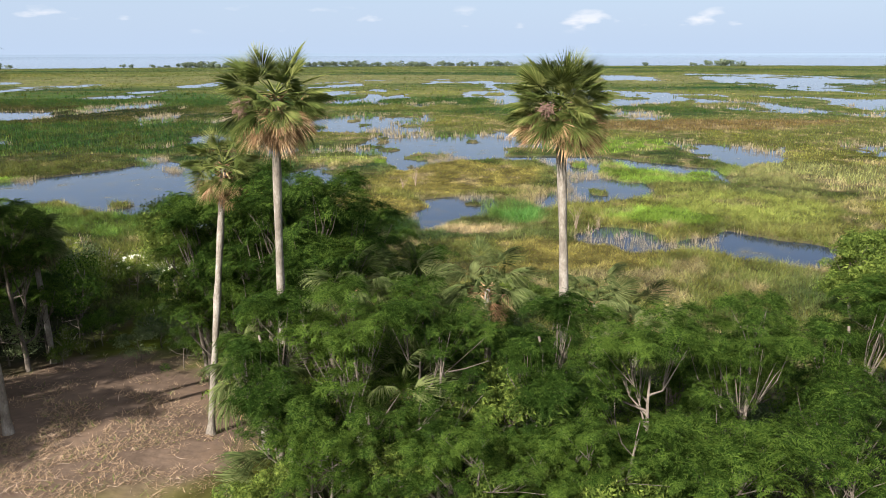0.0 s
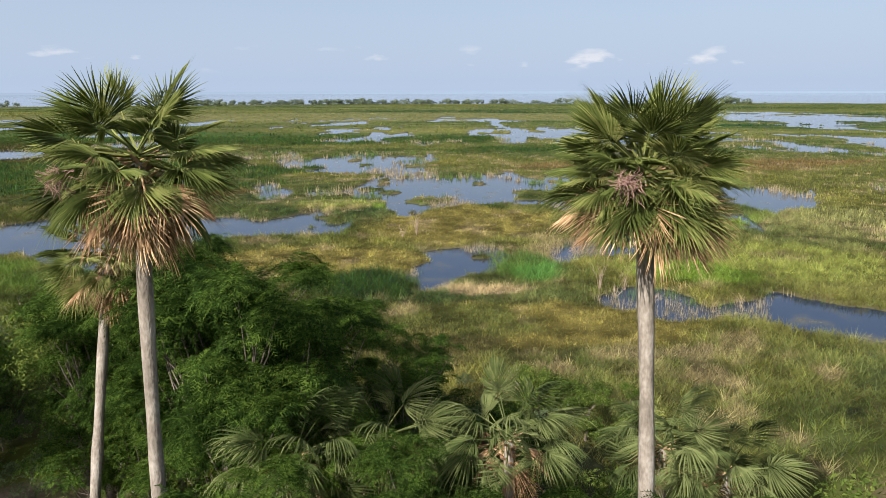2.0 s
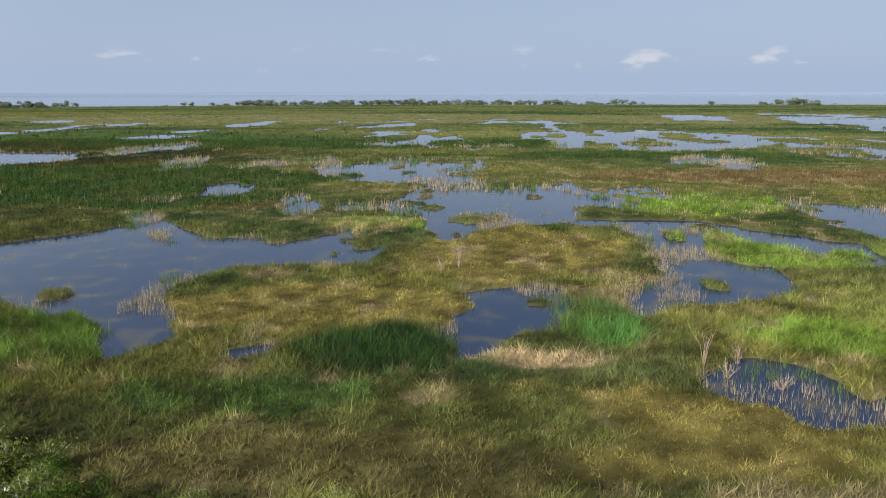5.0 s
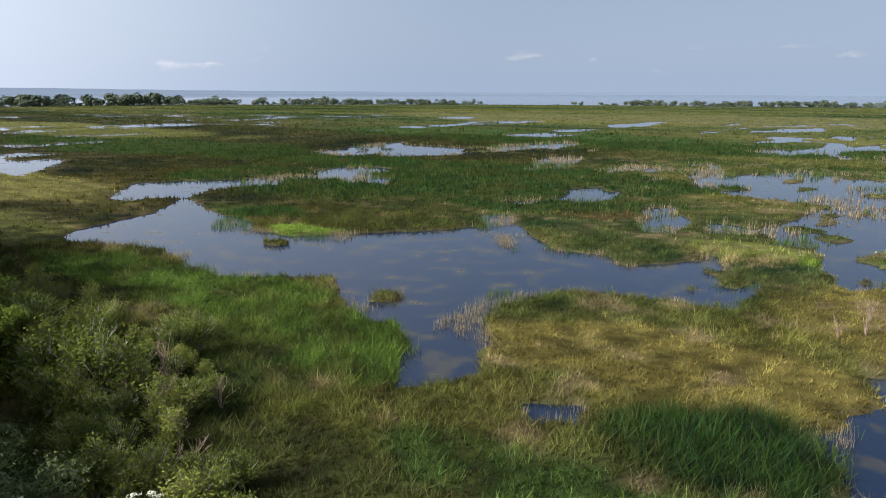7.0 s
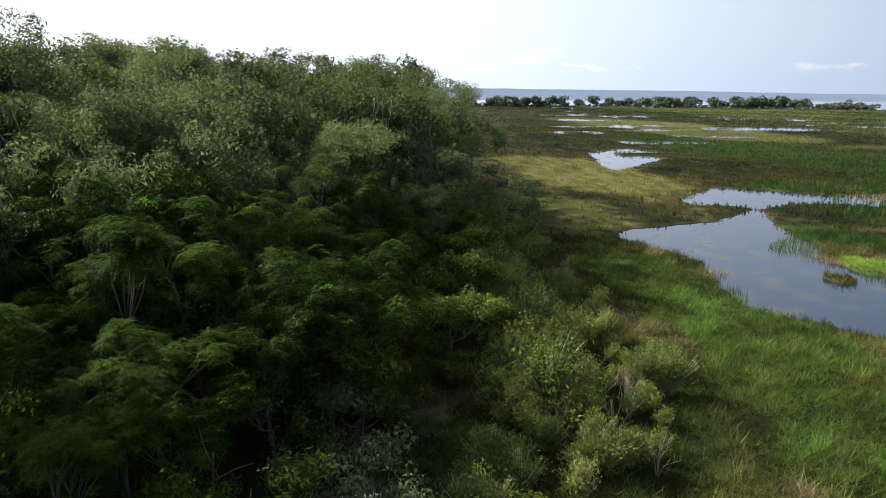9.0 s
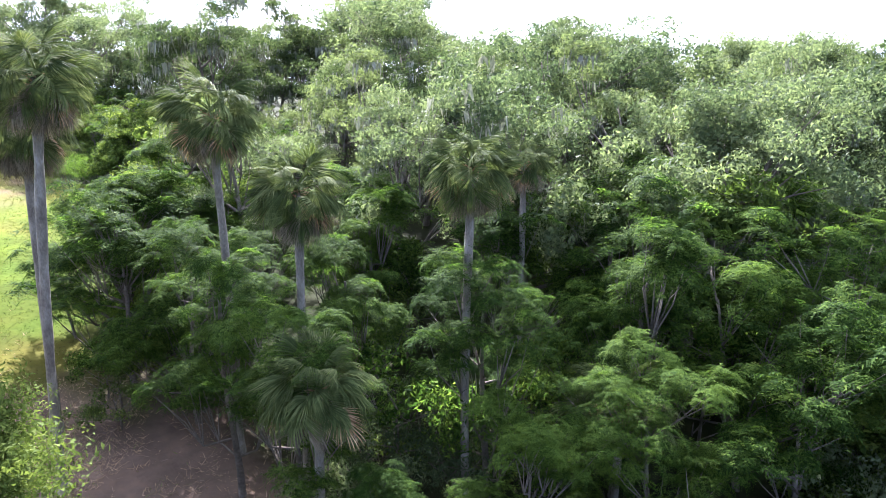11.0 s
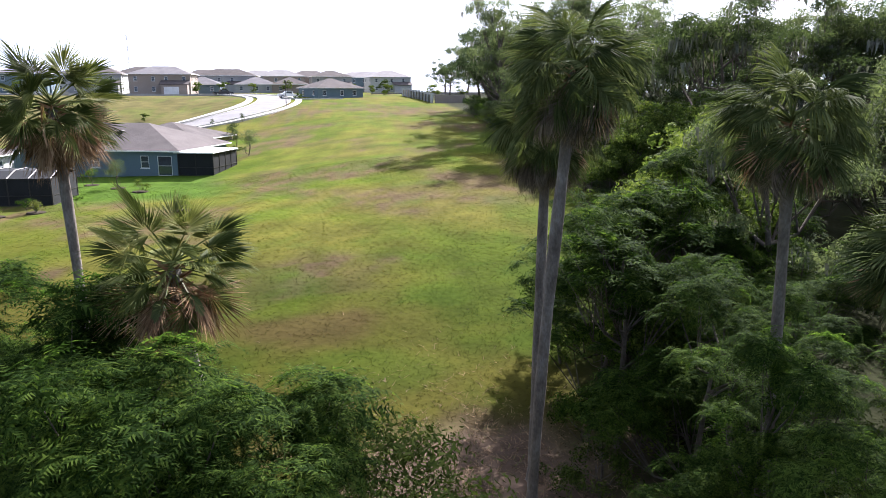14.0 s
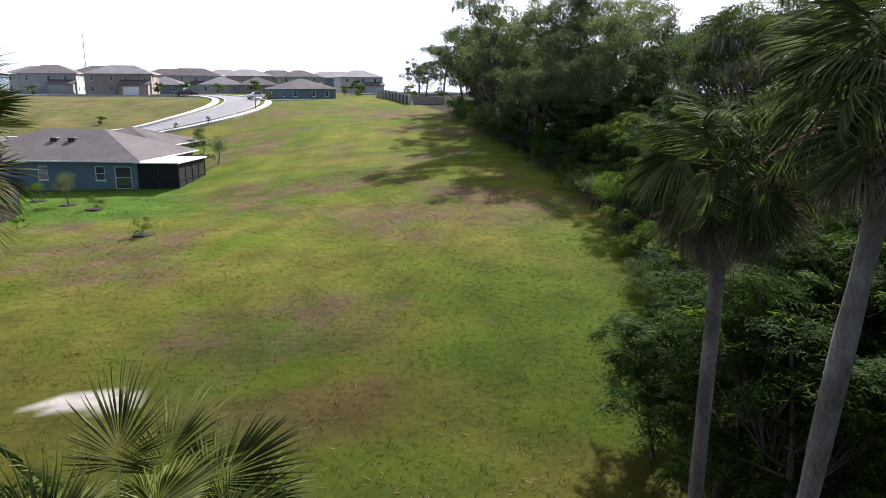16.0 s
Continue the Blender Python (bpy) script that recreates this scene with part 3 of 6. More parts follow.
def lawn(x, y):
    """Colour of the mown field and of the bare ground under the trees."""
    a, b, s = rough(x, y, 17, 101), rough(x, y, 4.5, 111), rough(x, y, 1.4, 115)
    green, dry, brown = np.array((0.064, 0.090, 0.008)), np.array((0.102, 0.098, 0.018)), np.array((0.088, 0.064, 0.034))
    t = ramp(0.6 * a + 0.4 * b, 0.36, 0.62)[..., None]
    c = green * (1 - t) + dry * t
    u = (ramp(rough(x, y, 9, 121), 0.50, 0.64) * (0.35 + 0.65 * ramp(s, 0.4, 0.6)))[..., None]
    c = c * (1 - u) + brown * u
    c = c * (0.8 + 0.4 * s[..., None])
    garden = (ramp(x + 0.12 * (y + 30), -6, -1) * ramp(y, -72, -66) * (1 - ramp(y, -31, -27)))[..., None]
    c = c * (1 - garden) + garden * np.array((0.055, 0.098, 0.014)) * (0.85 + 0.3 * b[..., None])
    lot = (ramp(x, 0, 6) * ramp(-y, 76, 84))[..., None]
    c = c * (1 - lot) + lot * np.array((0.095, 0.085, 0.032)) * (0.6 + 0.8 * b[..., None])
    tan_ = (1 - ramp(np.hypot((x + 10.2) / 4.6, (y - 6.2) / 2.6) + 0.9 * (rough(x, y, 2.2, 127) - 0.5), 0.5, 1.0))[..., None]
    c = c * (1 - 0.75 * tan_) + 0.75 * tan_ * np.array((0.10, 0.070, 0.026))
    lit = (1 - ramp(np.hypot((x + 12.5) / 4.2, (y - 11.0) / 2.4) + 0.8 * (rough(x, y, 2.6, 128) - 0.5), 0.5, 1.0) + 0.7 * ramp(rough(x, y, 3.4, 129), 0.56, 0.66))[..., None]
    lit = np.clip(lit, 0, 1) * (1 - tan_)
    c = c * (1 - 0.5 * lit) + 0.5 * lit * np.array((0.055, 0.105, 0.008))
    # cut brush and bare earth by the palms, leaf litter under the trees
    bare = 1 - ramp(np.hypot((x + 15.0) / 8.6, (y - 25.0) / 10.0) + 0.7 * (rough(x, y, 2.5, 131) - 0.5), 0.75, 1.1)
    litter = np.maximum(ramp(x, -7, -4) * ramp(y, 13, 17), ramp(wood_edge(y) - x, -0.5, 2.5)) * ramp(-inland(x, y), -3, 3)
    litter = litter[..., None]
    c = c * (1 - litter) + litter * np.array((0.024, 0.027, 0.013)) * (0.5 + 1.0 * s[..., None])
    earth = np.array((0.105, 0.075, 0.056)) * (0.6 + 0.8 * rough(x, y, 0.8, 141)[..., None])
    c = c * (1 - bare[..., None]) + earth * bare[..., None]
    sand = (1 - ramp(np.hypot((x + 3.0) / 2.4, (y - 4.2) / 1.0) + 2.0 * (rough(x, y, 1.3, 151) - 0.5), 0.55, 0.75))[..., None]
    # mown grass brightens southwards: its backlit far stretch is put into the colour
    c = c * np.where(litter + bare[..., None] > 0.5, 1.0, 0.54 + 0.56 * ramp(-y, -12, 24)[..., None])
    return c * (1 - sand) + sand * np.array((0.29, 0.265, 0.23))


def ground_colour(x, y):
    d = inland(x, y)
    m = ramp(d + 6 * (rough(x, y, 5, 161) - 0.5), -6, 3)[..., None]
    # dark thatch and the shade between blades, both put into the floor's colour
    thatch_shade = 0.55 + 0.35 * ramp(y, 110, 260)[..., None]
    c = lawn(x, y) * (1 - m) + cover(x, y)[0] * thatch_shade * m
    wet = ramp(wetness(x, y), -0.8, 0.2)[..., None] * ramp(d, -2, 4)[..., None]
    return c * (1 - wet) + wet * np.array(MUD)


def steps(*spans):
    out = [spans[0][0]]
    for start, stop, step0, step1 in spans:
        v, s = start, step0
        while v + s < stop - 1e-6:
            v += s
            s = step0 + (step1 - step0) * (v - start) / (stop - start)
            out.append(v)
        out.append(stop)
    return np.array(sorted(set(np.round(out, 3))))


def sheet(xs, ys, height):
    x, y = np.meshgrid(xs, ys)
    v = np.stack([x, y, height(x, y)], -1).reshape(-1, 3)
    n, m = len(xs), len(ys)
    i = (np.arange(m - 1)[:, None] * n + np.arange(n - 1)[None]).ravel()
    q = np.stack([i, i + 1, i + n + 1, i + n], -1)
    return v, np.concatenate([q[:, [0, 1, 2]], q[:, [0, 2, 3]]])


XS = steps((-4800, -1100, 900, 120), (-1100, -100, 40, 2.2), (-100, 45, 0.75, 0.75), (45, 130, 0.9, 2.2), (130, 700, 2.2, 40), (700, 4800, 120, 900))
YS = steps((-4800, -500, 900, 60), (-500, -60, 30, 3), (-60, -4, 2.2, 1.2), (-4, 12, 0.45, 0.45), (12, 40, 0.8, 0.9), (40, 118, 0.6, 0.6), (118, 260, 0.8, 2.2), (260, 640, 2.2, 9), (640, 1060, 14, 20), (1060, 4800, 60, 900))
gv, gf = sheet(XS, YS, ground_z)
gv[:, 2] = np.where(gv[:, 1] > 1300, -2.0, gv[:, 2])
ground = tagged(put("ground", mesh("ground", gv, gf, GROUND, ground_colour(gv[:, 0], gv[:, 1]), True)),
                "uneven marsh floor rising to a mown grassy slope", "ground", kind="structure")
wv, wf = sheet(np.linspace(-4800, 4800, 25), np.linspace(30, 4850, 13), lambda x, y: 0 * x)
tagged(put("water", mesh("water", wv, wf, WATER)), "still dark water of the marsh pools and lake", "water", kind="structure")

# the far side of the lake, its haze given by the material's glow
sa_ = np.linspace(-1.25, 2.05, 300)
sh = np.interp(sa_, [-1.3, 0.75, 0.95, 1.2, 1.45, 2.1], [12, 15, 22, 34, 44, 46]) + 7 * (wavy(sa_ * 4500, 0 * sa_, 700, 201) - 0.5) + 3 * (wavy(sa_ * 4500, 0 * sa_, 130, 202) - 0.5)
px_, py_ = -4500 * np.sin(sa_), 4500 * np.cos(sa_)
sv = np.concatenate([np.column_stack([px_, py_, -1 + 0 * sa_]), np.column_stack([px_, py_, sh]), np.column_stack([px_ * 1.03, py_ * 1.03, -1 + 0 * sa_])])
i = np.arange(299)
shore = Heap().add(sv, np.concatenate([np.stack([i, i + 1, i + 301], -1), np.stack([i, i + 301, i + 300], -1), np.stack([i + 300, i + 301, i + 601], -1), np.stack([i + 300, i + 601, i + 600], -1)]))
tagged(put("backdrop", shore.mesh("backdrop", FAR_SHORE)), "wooded shore across the lake, its blue haze a painted glow", "far shore", kind="structure")

# ---- cabbage palms ----
def fan_leaf(rng, segments, petiole, blade, spread, hang, curl, split=0.4, fold=0.35):
    """One fan leaf: a stalk along +x, then ribbed blades that spread from its end and split towards their tips; hang and curl bend them down."""
    h = Heap()
    s = np.linspace(0, 1, 4)
    stalk = np.stack([petiole * s, 0 * s, -0.10 * petiole * s * s], -1)
    h.add(*tube(stalk, [0.022, 0.018, 0.014, 0.01], 3))
    end = stalk[-1]
    v, f, n = [], [], 0
    cuts = (0.04, split, 0.74, 1.0)
    for k in range(segments):
        u = (k + 0.5) / segments * 2 - 1
        a = u * spread + rng.normal(0, 0.035)
        long_ = blade * (1 - 0.30 * abs(u) ** 1.5) * rng.uniform(0.88, 1.06)
        out = np.array([math.cos(a), math.sin(a), 0.0])
        side = np.array([-math.sin(a), math.cos(a), 0.0])
        half = long_ * math.tan(spread / segments) * split * 0.9
        bend_ = curl * rng.uniform(0.75, 1.25)
        spots, q, last = [], end + np.array([0.26 * blade * max(0, math.cos(a)) * (1 - abs(u)), 0, 0]), 0.0
        for t in cuts:
            m = (t + last) / 2
            dip = hang + bend_ * m * m - fold * abs(u) * (1 - m)
            q = q + (out * math.cos(dip) - np.array([0, 0, math.sin(dip)])) * long_ * (t - last)
            spots.append(q)
            last = t
        b, m1, m2, tip = spots
        rib = np.array([0, 0, 0.016])
        v += [b, m1 - side * half - rib, m1 + side * half - rib, m1 + rib, m2 - side * half * 0.5, m2 + side * half * 0.5, tip]
        f += [(n, n + 1, n + 3), (n, n + 3, n + 2), (n + 1, n + 4, n + 3), (n + 3, n + 5, n + 2), (n + 3, n + 4, n + 5), (n + 4, n + 6, n + 5)]
        n += 7
    return h.add(v, f)


def two_toned(me, segments, first, second):
    """Gives the outer halves of a leaf's blades a material of their own."""
    me.materials.append(second)
    n = len(me.polygons)
    index = np.zeros(n, np.int32)
    index[n - segments * 6:] = np.tile([0, 0, 1, 1, 1, 1], segments)
    me.polygons.foreach_set("material_index", index)
    return me


prng = np.random.default_rng(11)
GREEN_LEAVES = [fan_leaf(prng, 44, 0.72, 0.72, 1.75, h, c).mesh("palm_leaf", PALM_GREEN) for h, c in ((0.05, 0.35), (0.15, 0.5), (0.2, 0.55), (0.25, 0.6), (0.3, 0.65))]
DROOP_LEAVES = [fan_leaf(prng, 38, 0.62, 0.9, 1.7, h, c).mesh("palm_leaf_drooping", PALM_DULL) for h, c in ((0.6, 1.4), (0.9, 1.3), (0.35, 1.5))]
YELLOW_LEAVES = [two_toned(fan_leaf(prng, 34, 0.6, 0.85, 1.5, h, c).mesh("palm_leaf_yellow", PALM_YELLOW), 34, PALM_YELLOW, PALM_DEAD) for h, c in ((0.1, 0.3), (0.2, 0.4))]
DEAD_LEAVES = [fan_leaf(prng, 30, 0.55, 0.88, w, h, c, 0.3, 0.1).mesh("palm_leaf_dry", PALM_DEAD) for w, h, c in ((0.95, 0.14, 0.35), (0.75, 0.26, 0.35), (1.2, 0.12, 0.45))]
GREY_LEAVES = [fan_leaf(prng, 30, 0.6, 0.9, w, h, c, 0.3, 0.1).mesh("palm_leaf_grey", PALM_GREY) for w, h, c in ((1.0, 0.6, 0.8), (0.7, 0.8, 0.6), (1.2, 0.5, 1.0))]
LONG_LEAVES = [fan_leaf(prng, 34, 1.0, 1.15, 1.75, h, c).mesh("palm_leaf_long", PALM_DULL) for h, c in ((0.4, 1.4), (0.65, 1.5), (0.5, 1.3))]


def seed_stalks(rng):
    h = Heap()
    for k in range(120):
        d = rng.normal(size=3)
        d /= np.linalg.norm(d)
        o = rng.normal(0, 0.07, 3)
        e = o + d * rng.uniform(0.16, 0.29) - np.array([0, 0, 0.05])
        h.add(*tube([o, (o + e) / 2 + rng.normal(0, 0.03, 3), e], [0.007, 0.006, 0.004], 3))
    return h.mesh("seed_stalks", SEED)


def palm(x, y, top, lean, seed, label, green=36, yellow=8, dead=12, size=1.0, thick=0.16, sag=-0.5, foot=None, long_=False, seeds=(), crooked=0.0, weeping=False, bend=1.3, skirt=0.55):
    """A cabbage palm whose crown grows from the height top; lean: how far the foot stands from under the crown; skirt: how steeply the dry leaves hang."""
    rng = np.random.default_rng(seed)
    fx, fy = x + lean[0], y + lean[1]
    base = float(ground_z(fx, fy)) - 0.15 if foot is None else foot
    root = thing("palm_tree", pose(fx, fy, base, 0, 0, 0), label, "palm tree", "cabbage palms")
    high = top - base
    s = np.linspace(0, 1, 18)
    bow = np.sin(s * np.pi) * crooked
    p = np.stack([-lean[0] * s ** bend + bow, -lean[1] * s ** bend + bow * 0.4, high * s], -1)
    r = thick * (1 + 0.7 * np.exp(-s * high / 0.35) + 0.08 * np.sin(s * 23 + seed) * (s > 0.1)) * (1 + 0.04 * rng.normal(size=18))
    put("trunk", Heap().add(*tube(p, r, 10)).mesh("trunk", PALM_BARK, True), root, label="ringed pale grey trunk")
    # old leaf bases under the crown
    boots = Heap()
    for k in range(34):
        a, z = k * 2.4, high - 1.0 * (k / 34) ** 1.2
        d = np.array([math.cos(a), math.sin(a), 0.55])
        o = np.array([-lean[0], -lean[1], z])
        boots.add(*tube([o + d * 0.05, o + d * 0.2, o + d * 0.34], [0.05, 0.035, 0.015], 3))
    put("leaf_base", boots.mesh("leaf_base", PALM_DEAD), root, label="old broken leaf stalks")
    heart = Vector((-lean[0], -lean[1], high))
    total = green + yellow + dead
    for k in range(total):
        az = k * 2.39996 + rng.normal(0, 0.18)
        if k < green:
            t = (k + 0.5) / green
            el = math.asin(0.97 + (math.sin(sag) - 0.97) * t ** 0.8) + rng.normal(0, 0.12)
            me = (LONG_LEAVES if long_ else DROOP_LEAVES if weeping else GREEN_LEAVES)[rng.integers(3) if long_ or weeping else min(4, int(5 * t + rng.uniform(-0.8, 0.8)))]
            name, sc = "leaf", size * rng.uniform(0.9, 1.1)
        elif k < green + yellow:
            el = sag - 0.05 + rng.normal(0, 0.12)
            me, name, sc = YELLOW_LEAVES[rng.integers(2)], "yellowing_leaf", size * rng.uniform(0.9, 1.06)
        else:
            el = -skirt * rng.uniform(0.75, 1.4)
            me, name, sc = (GREY_LEAVES if weeping else DEAD_LEAVES)[rng.integers(3)], "dry_leaf", size * rng.uniform(0.8, 1.02)
        el = max(-1.2, el)
        zz = 0.14 * (math.sin(el) + 0.2) * size
        m = Matrix.Translation(heart + Vector((0, 0, zz))) @ Matrix.Rotation(az, 4, "Z") @ Matrix.Rotation(-el, 4, "Y") @ Matrix.Rotation(rng.normal(0, 0.7), 4, "X") @ Matrix.Scale(sc, 4)
        put(name, me, root, m)
    for a, e in seeds:
        at = heart + Vector((math.cos(a) * math.cos(e), math.sin(a) * math.cos(e), math.sin(e))) * 1.12 * size
        put("seed_stalk", seed_stalks(rng), root, Matrix.Translation(at), "faded pinkish-brown seed stalks")
    return root


palm(3.34, 20.6, 15.18, (0.45, -0.15), 1, "tall cabbage palm with a full round green crown and brown skirt", 84, 26, 44, 1.12, 0.135, -0.5, seeds=[(-2.02, 0.08)], crooked=0.12, skirt=0.42)
palm(-4.72, 20.4, 15.5, (-0.2, 0.1), 2, "tall cabbage palm with an open lopsided green crown", 36, 9, 34, 1.16, 0.12, -0.5, seeds=[(-2.2, -0.1)], crooked=-0.1, skirt=0.95)
palm(-8.0, 25.7, 12.75, (-0.9, -1.5), 3, "cabbage palm with a thin leaning trunk and dry brown skirt", 30, 6, 30, 1.06, 0.125, -0.5, bend=1.0, skirt=0.8)
palm(-16.3, 23.85, 16.3, (0.45, -0.75), 4, "very tall leaning cabbage palm with a drooping crown", 52, 3, 60, 1.18, 0.14, -0.5, weeping=True, bend=1.7, skirt=0.7)
palm(-17.35, 19.3, 14.8, (0.1, 0.0), 5, "tall cabbage palm with a dense dark drooping crown", 56, 2, 72, 1.32, 0.15, -0.5, weeping=True, skirt=0.75)
palm(-20.9, 25.0, 15.15, (-0.4, -0.2), 6, "cabbage palm with pale arching leaves rising out of shrubs", 50, 5, 28, 1.26, 0.135, -0.5, weeping=True, skirt=0.7, crooked=-0.12)
palm(-21.3, 28.8, 13.0, (0.2, 0.1), 7, "cabbage palm with a shaggy rounded crown above shrubs", 52, 2, 54, 1.12, 0.135, -0.5, weeping=True, skirt=0.75)
palm(-25.2, 32.3, 13.6, (0.9, 0.6), 8, "cabbage palm with a curved trunk among feathery trees", 46, 3, 34, 1.12, 0.13, -0.5, crooked=0.35, weeping=True, skirt=0.75)
palm(-32.5, 29.2, 13.0, (0.2, 0.2), 9, "cabbage palm half hidden among wooded slopes", 36, 3, 26, 1.0, 0.12, -0.4, weeping=True)
for k, (px_, py_, top_, tag) in enumerate([
        (1.65, 25.0, 8.3, "low cabbage palm with long leaves and dry skirt"), (-3.2, 23.6, 8.6, "low young palm showing through feathery foliage"), (-1.4, 25.2, 8.2, "young palm with upright leaves in the thicket"),
        (6.2, 27.4, 6.8, "young fan palm with grey-green leaves"), (7.9, 27.0, 6.2, "young fan palm leaning out of the thicket"), (-6.4, 22.5, 5.8, "low palm with hanging dry leaves"),
        (-19.2, 32.0, 8.3, "low shaded palm with broad hanging leaves"), (-27.5, 36.5, 6.4, "low shaded palm on the dark bank"), (-5.2, 20.0, 3.6, "small palm at the foot of shrubs"), (-1.3, 20.6, 6.4, "low palm with drooping dull leaves")]):
    palm(px_, py_, top_, (0.1, 0.0), 20 + k, tag, 52 if k == 6 else 26, 3, 14 if k == 6 else 8 if k in (0, 5, 9) else 2, 1.2 if k == 6 else 1.0, 0.13, -0.35, long_=k != 6, weeping=k == 6)

# ---- trees and shrubs ----
def spray(rng, fronds=9, pairs=4, long_=0.46, droop=0.5, least=0.02, blade=0.2):
    """An umbrella of feathery leaves round one twig's end: each leaf arches out and carries narrow leaflets in pairs."""
    v, f, n = [], [], 0
    for k in range(fronds):
        a = k * 6.2832 / fronds + rng.normal(0, 0.25)
        up = rng.uniform(-0.05, 0.85)
        size = long_ * rng.uniform(0.65, 1.15)
        ca, sa = math.cos(a), math.sin(a)
        for j in range(pairs):
            t = (j + 0.8) / pairs
            r, z = size * t * (1 - 0.12 * t), size * (up * t - droop * t * t * 1.5)
            w = blade * size * (1.2 - 0.75 * t) + least
            for side in (-1, 1):
                base = np.array([ca * r, sa * r, z])
                d = np.array([ca * 0.6 - side * sa * 0.8, sa * 0.6 + side * ca * 0.8, -0.16 + rng.normal(0, 0.16)])
                tip = base + d * w * 1.7
                wide = np.array([ca, sa, 0]) * w * 0.30
                v += [base - wide, base + wide, tip]
                f.append((n, n + 1, n + 2))
                n += 3
    return np.array(v), np.array(f)


def cluster(rng, leaves=42, radius=0.55, leaf=0.2, flat=0.65):
    """A loose clump of small pointed leaves."""
    d = rng.normal(size=(leaves, 3))
    d /= np.linalg.norm(d, axis=1)[:, None]
    c = d * radius * rng.uniform(0.35, 1.0, (leaves, 1)) ** 0.6 * np.array([1, 1, flat])
    a = np.cross(d, rng.normal(size=(leaves, 3)))
    a /= np.linalg.norm(a, axis=1)[:, None]
    b = np.cross(a, d) * 0.5 + rng.normal(0, 0.2, (leaves, 3))
    s = leaf * rng.uniform(0.6, 1.3, (leaves, 1))
    v = np.stack([c - a * s * 0.8 - b * s * 0.3, c + b * s * 0.75, c + a * s * 0.9 - b * s * 0.3], 1).reshape(-1, 3)
    return v, np.arange(leaves * 3).reshape(-1, 3)


def limbs(rng, high, wide, count, thick, start=0.15, twigs=2):
    """A trunk and its boughs: the meshes' pieces and where the boughs end."""
    trunk, boughs, ends = Heap(), Heap(), []
    s = np.linspace(0, 1, 7)
    lean = rng.normal(0, 0.06 * high, 2)
    line = np.stack([lean[0] * s + 0.1 * np.sin(5 * s + rng.uniform(0, 6)), lean[1] * s, high * 0.72 * s - 0.2], -1)
    trunk.add(*tube(line, thick * (1.15 - 0.85 * s), 7))
    for k in range(count):
        a, t = k * 2.4 + rng.normal(0, 0.3), rng.uniform(start, 0.95)
        o = line[0] + (line[-1] - line[0]) * t
        reach = wide * rng.uniform(0.45, 0.85) * (1.15 - 0.5 * t)
        e = o + np.array([math.cos(a) * reach, math.sin(a) * reach, high * rng.uniform(0.12, 0.3)])
        m = (o + e) / 2 + np.array([0, 0, -0.06 * high]) + rng.normal(0, 0.1, 3)
        boughs.add(*tube([o, m, e], [thick * 0.42, thick * 0.28, thick * 0.1], 5))
        ends.append(e)
        for q in range(twigs):
            g = e + rng.normal(0, 0.22 * wide, 3) * np.array([1, 1, 0.4]) + np.array([0, 0, 0.08 * high])
            boughs.add(*tube([m, (m + g) / 2 + rng.normal(0, 0.1, 3), g], [thick * 0.2, thick * 0.14, thick * 0.05], 4))
            ends.append(g)
    ends.append(line[-1] + [0, 0, 0.1 * high])
    return trunk, boughs, np.array(ends)


def domes(rng, ends, count, size, high, wide, low, flat=0.6):
    """Places for leaves in clumps on lobes over the boughs' ends, each with its outward way."""
    clumps = max(6, count // 5)
    k = rng.integers(len(ends), size=clumps)
    lobe = rng.uniform(0.75, 1.25, len(ends)) * size
    d = rng.normal(size=(clumps, 3))
    d[:, 2] = np.abs(d[:, 2]) * 0.9 - 0.35
    d /= np.linalg.norm(d, axis=1)[:, None]
    p = ends[k] + d * lobe[k][:, None] * rng.uniform(0.55, 1.0, (clumps, 1)) * np.array([1, 1, flat])
    pick = rng.integers(clumps, size=count)
    p, d = p[pick] + rng.normal(0, 0.10 * size + 0.14, (count, 3)) * np.array([1.15, 1.15, 0.6]), d[pick]
    keep = p[:, 2] > low
    return p[keep], d[keep]


def pads(rng, ends, count, size, low):
    """Places for leaves on shallow domes that lie in storeys over the boughs' ends, each with its outward way."""
    k = rng.integers(len(ends), size=count)
    lobe = rng.uniform(0.7, 1.2, len(ends)) * size
    a, r = rng.uniform(0, 6.2832, count), np.sqrt(rng.uniform(0.02, 1, count))
    rise = 0.55 * (1 - r * r) + rng.normal(0, 0.07, count)
    p = ends[k] + np.stack([np.cos(a) * r, np.sin(a) * r, rise], -1) * lobe[k][:, None]
    d = np.stack([np.cos(a) * r * 0.75, np.sin(a) * r * 0.75, np.ones(count)], -1)
    d /= np.linalg.norm(d, axis=1)[:, None]
    keep = p[:, 2] > low
    return p[keep], d[keep]


HEIGHT = {}


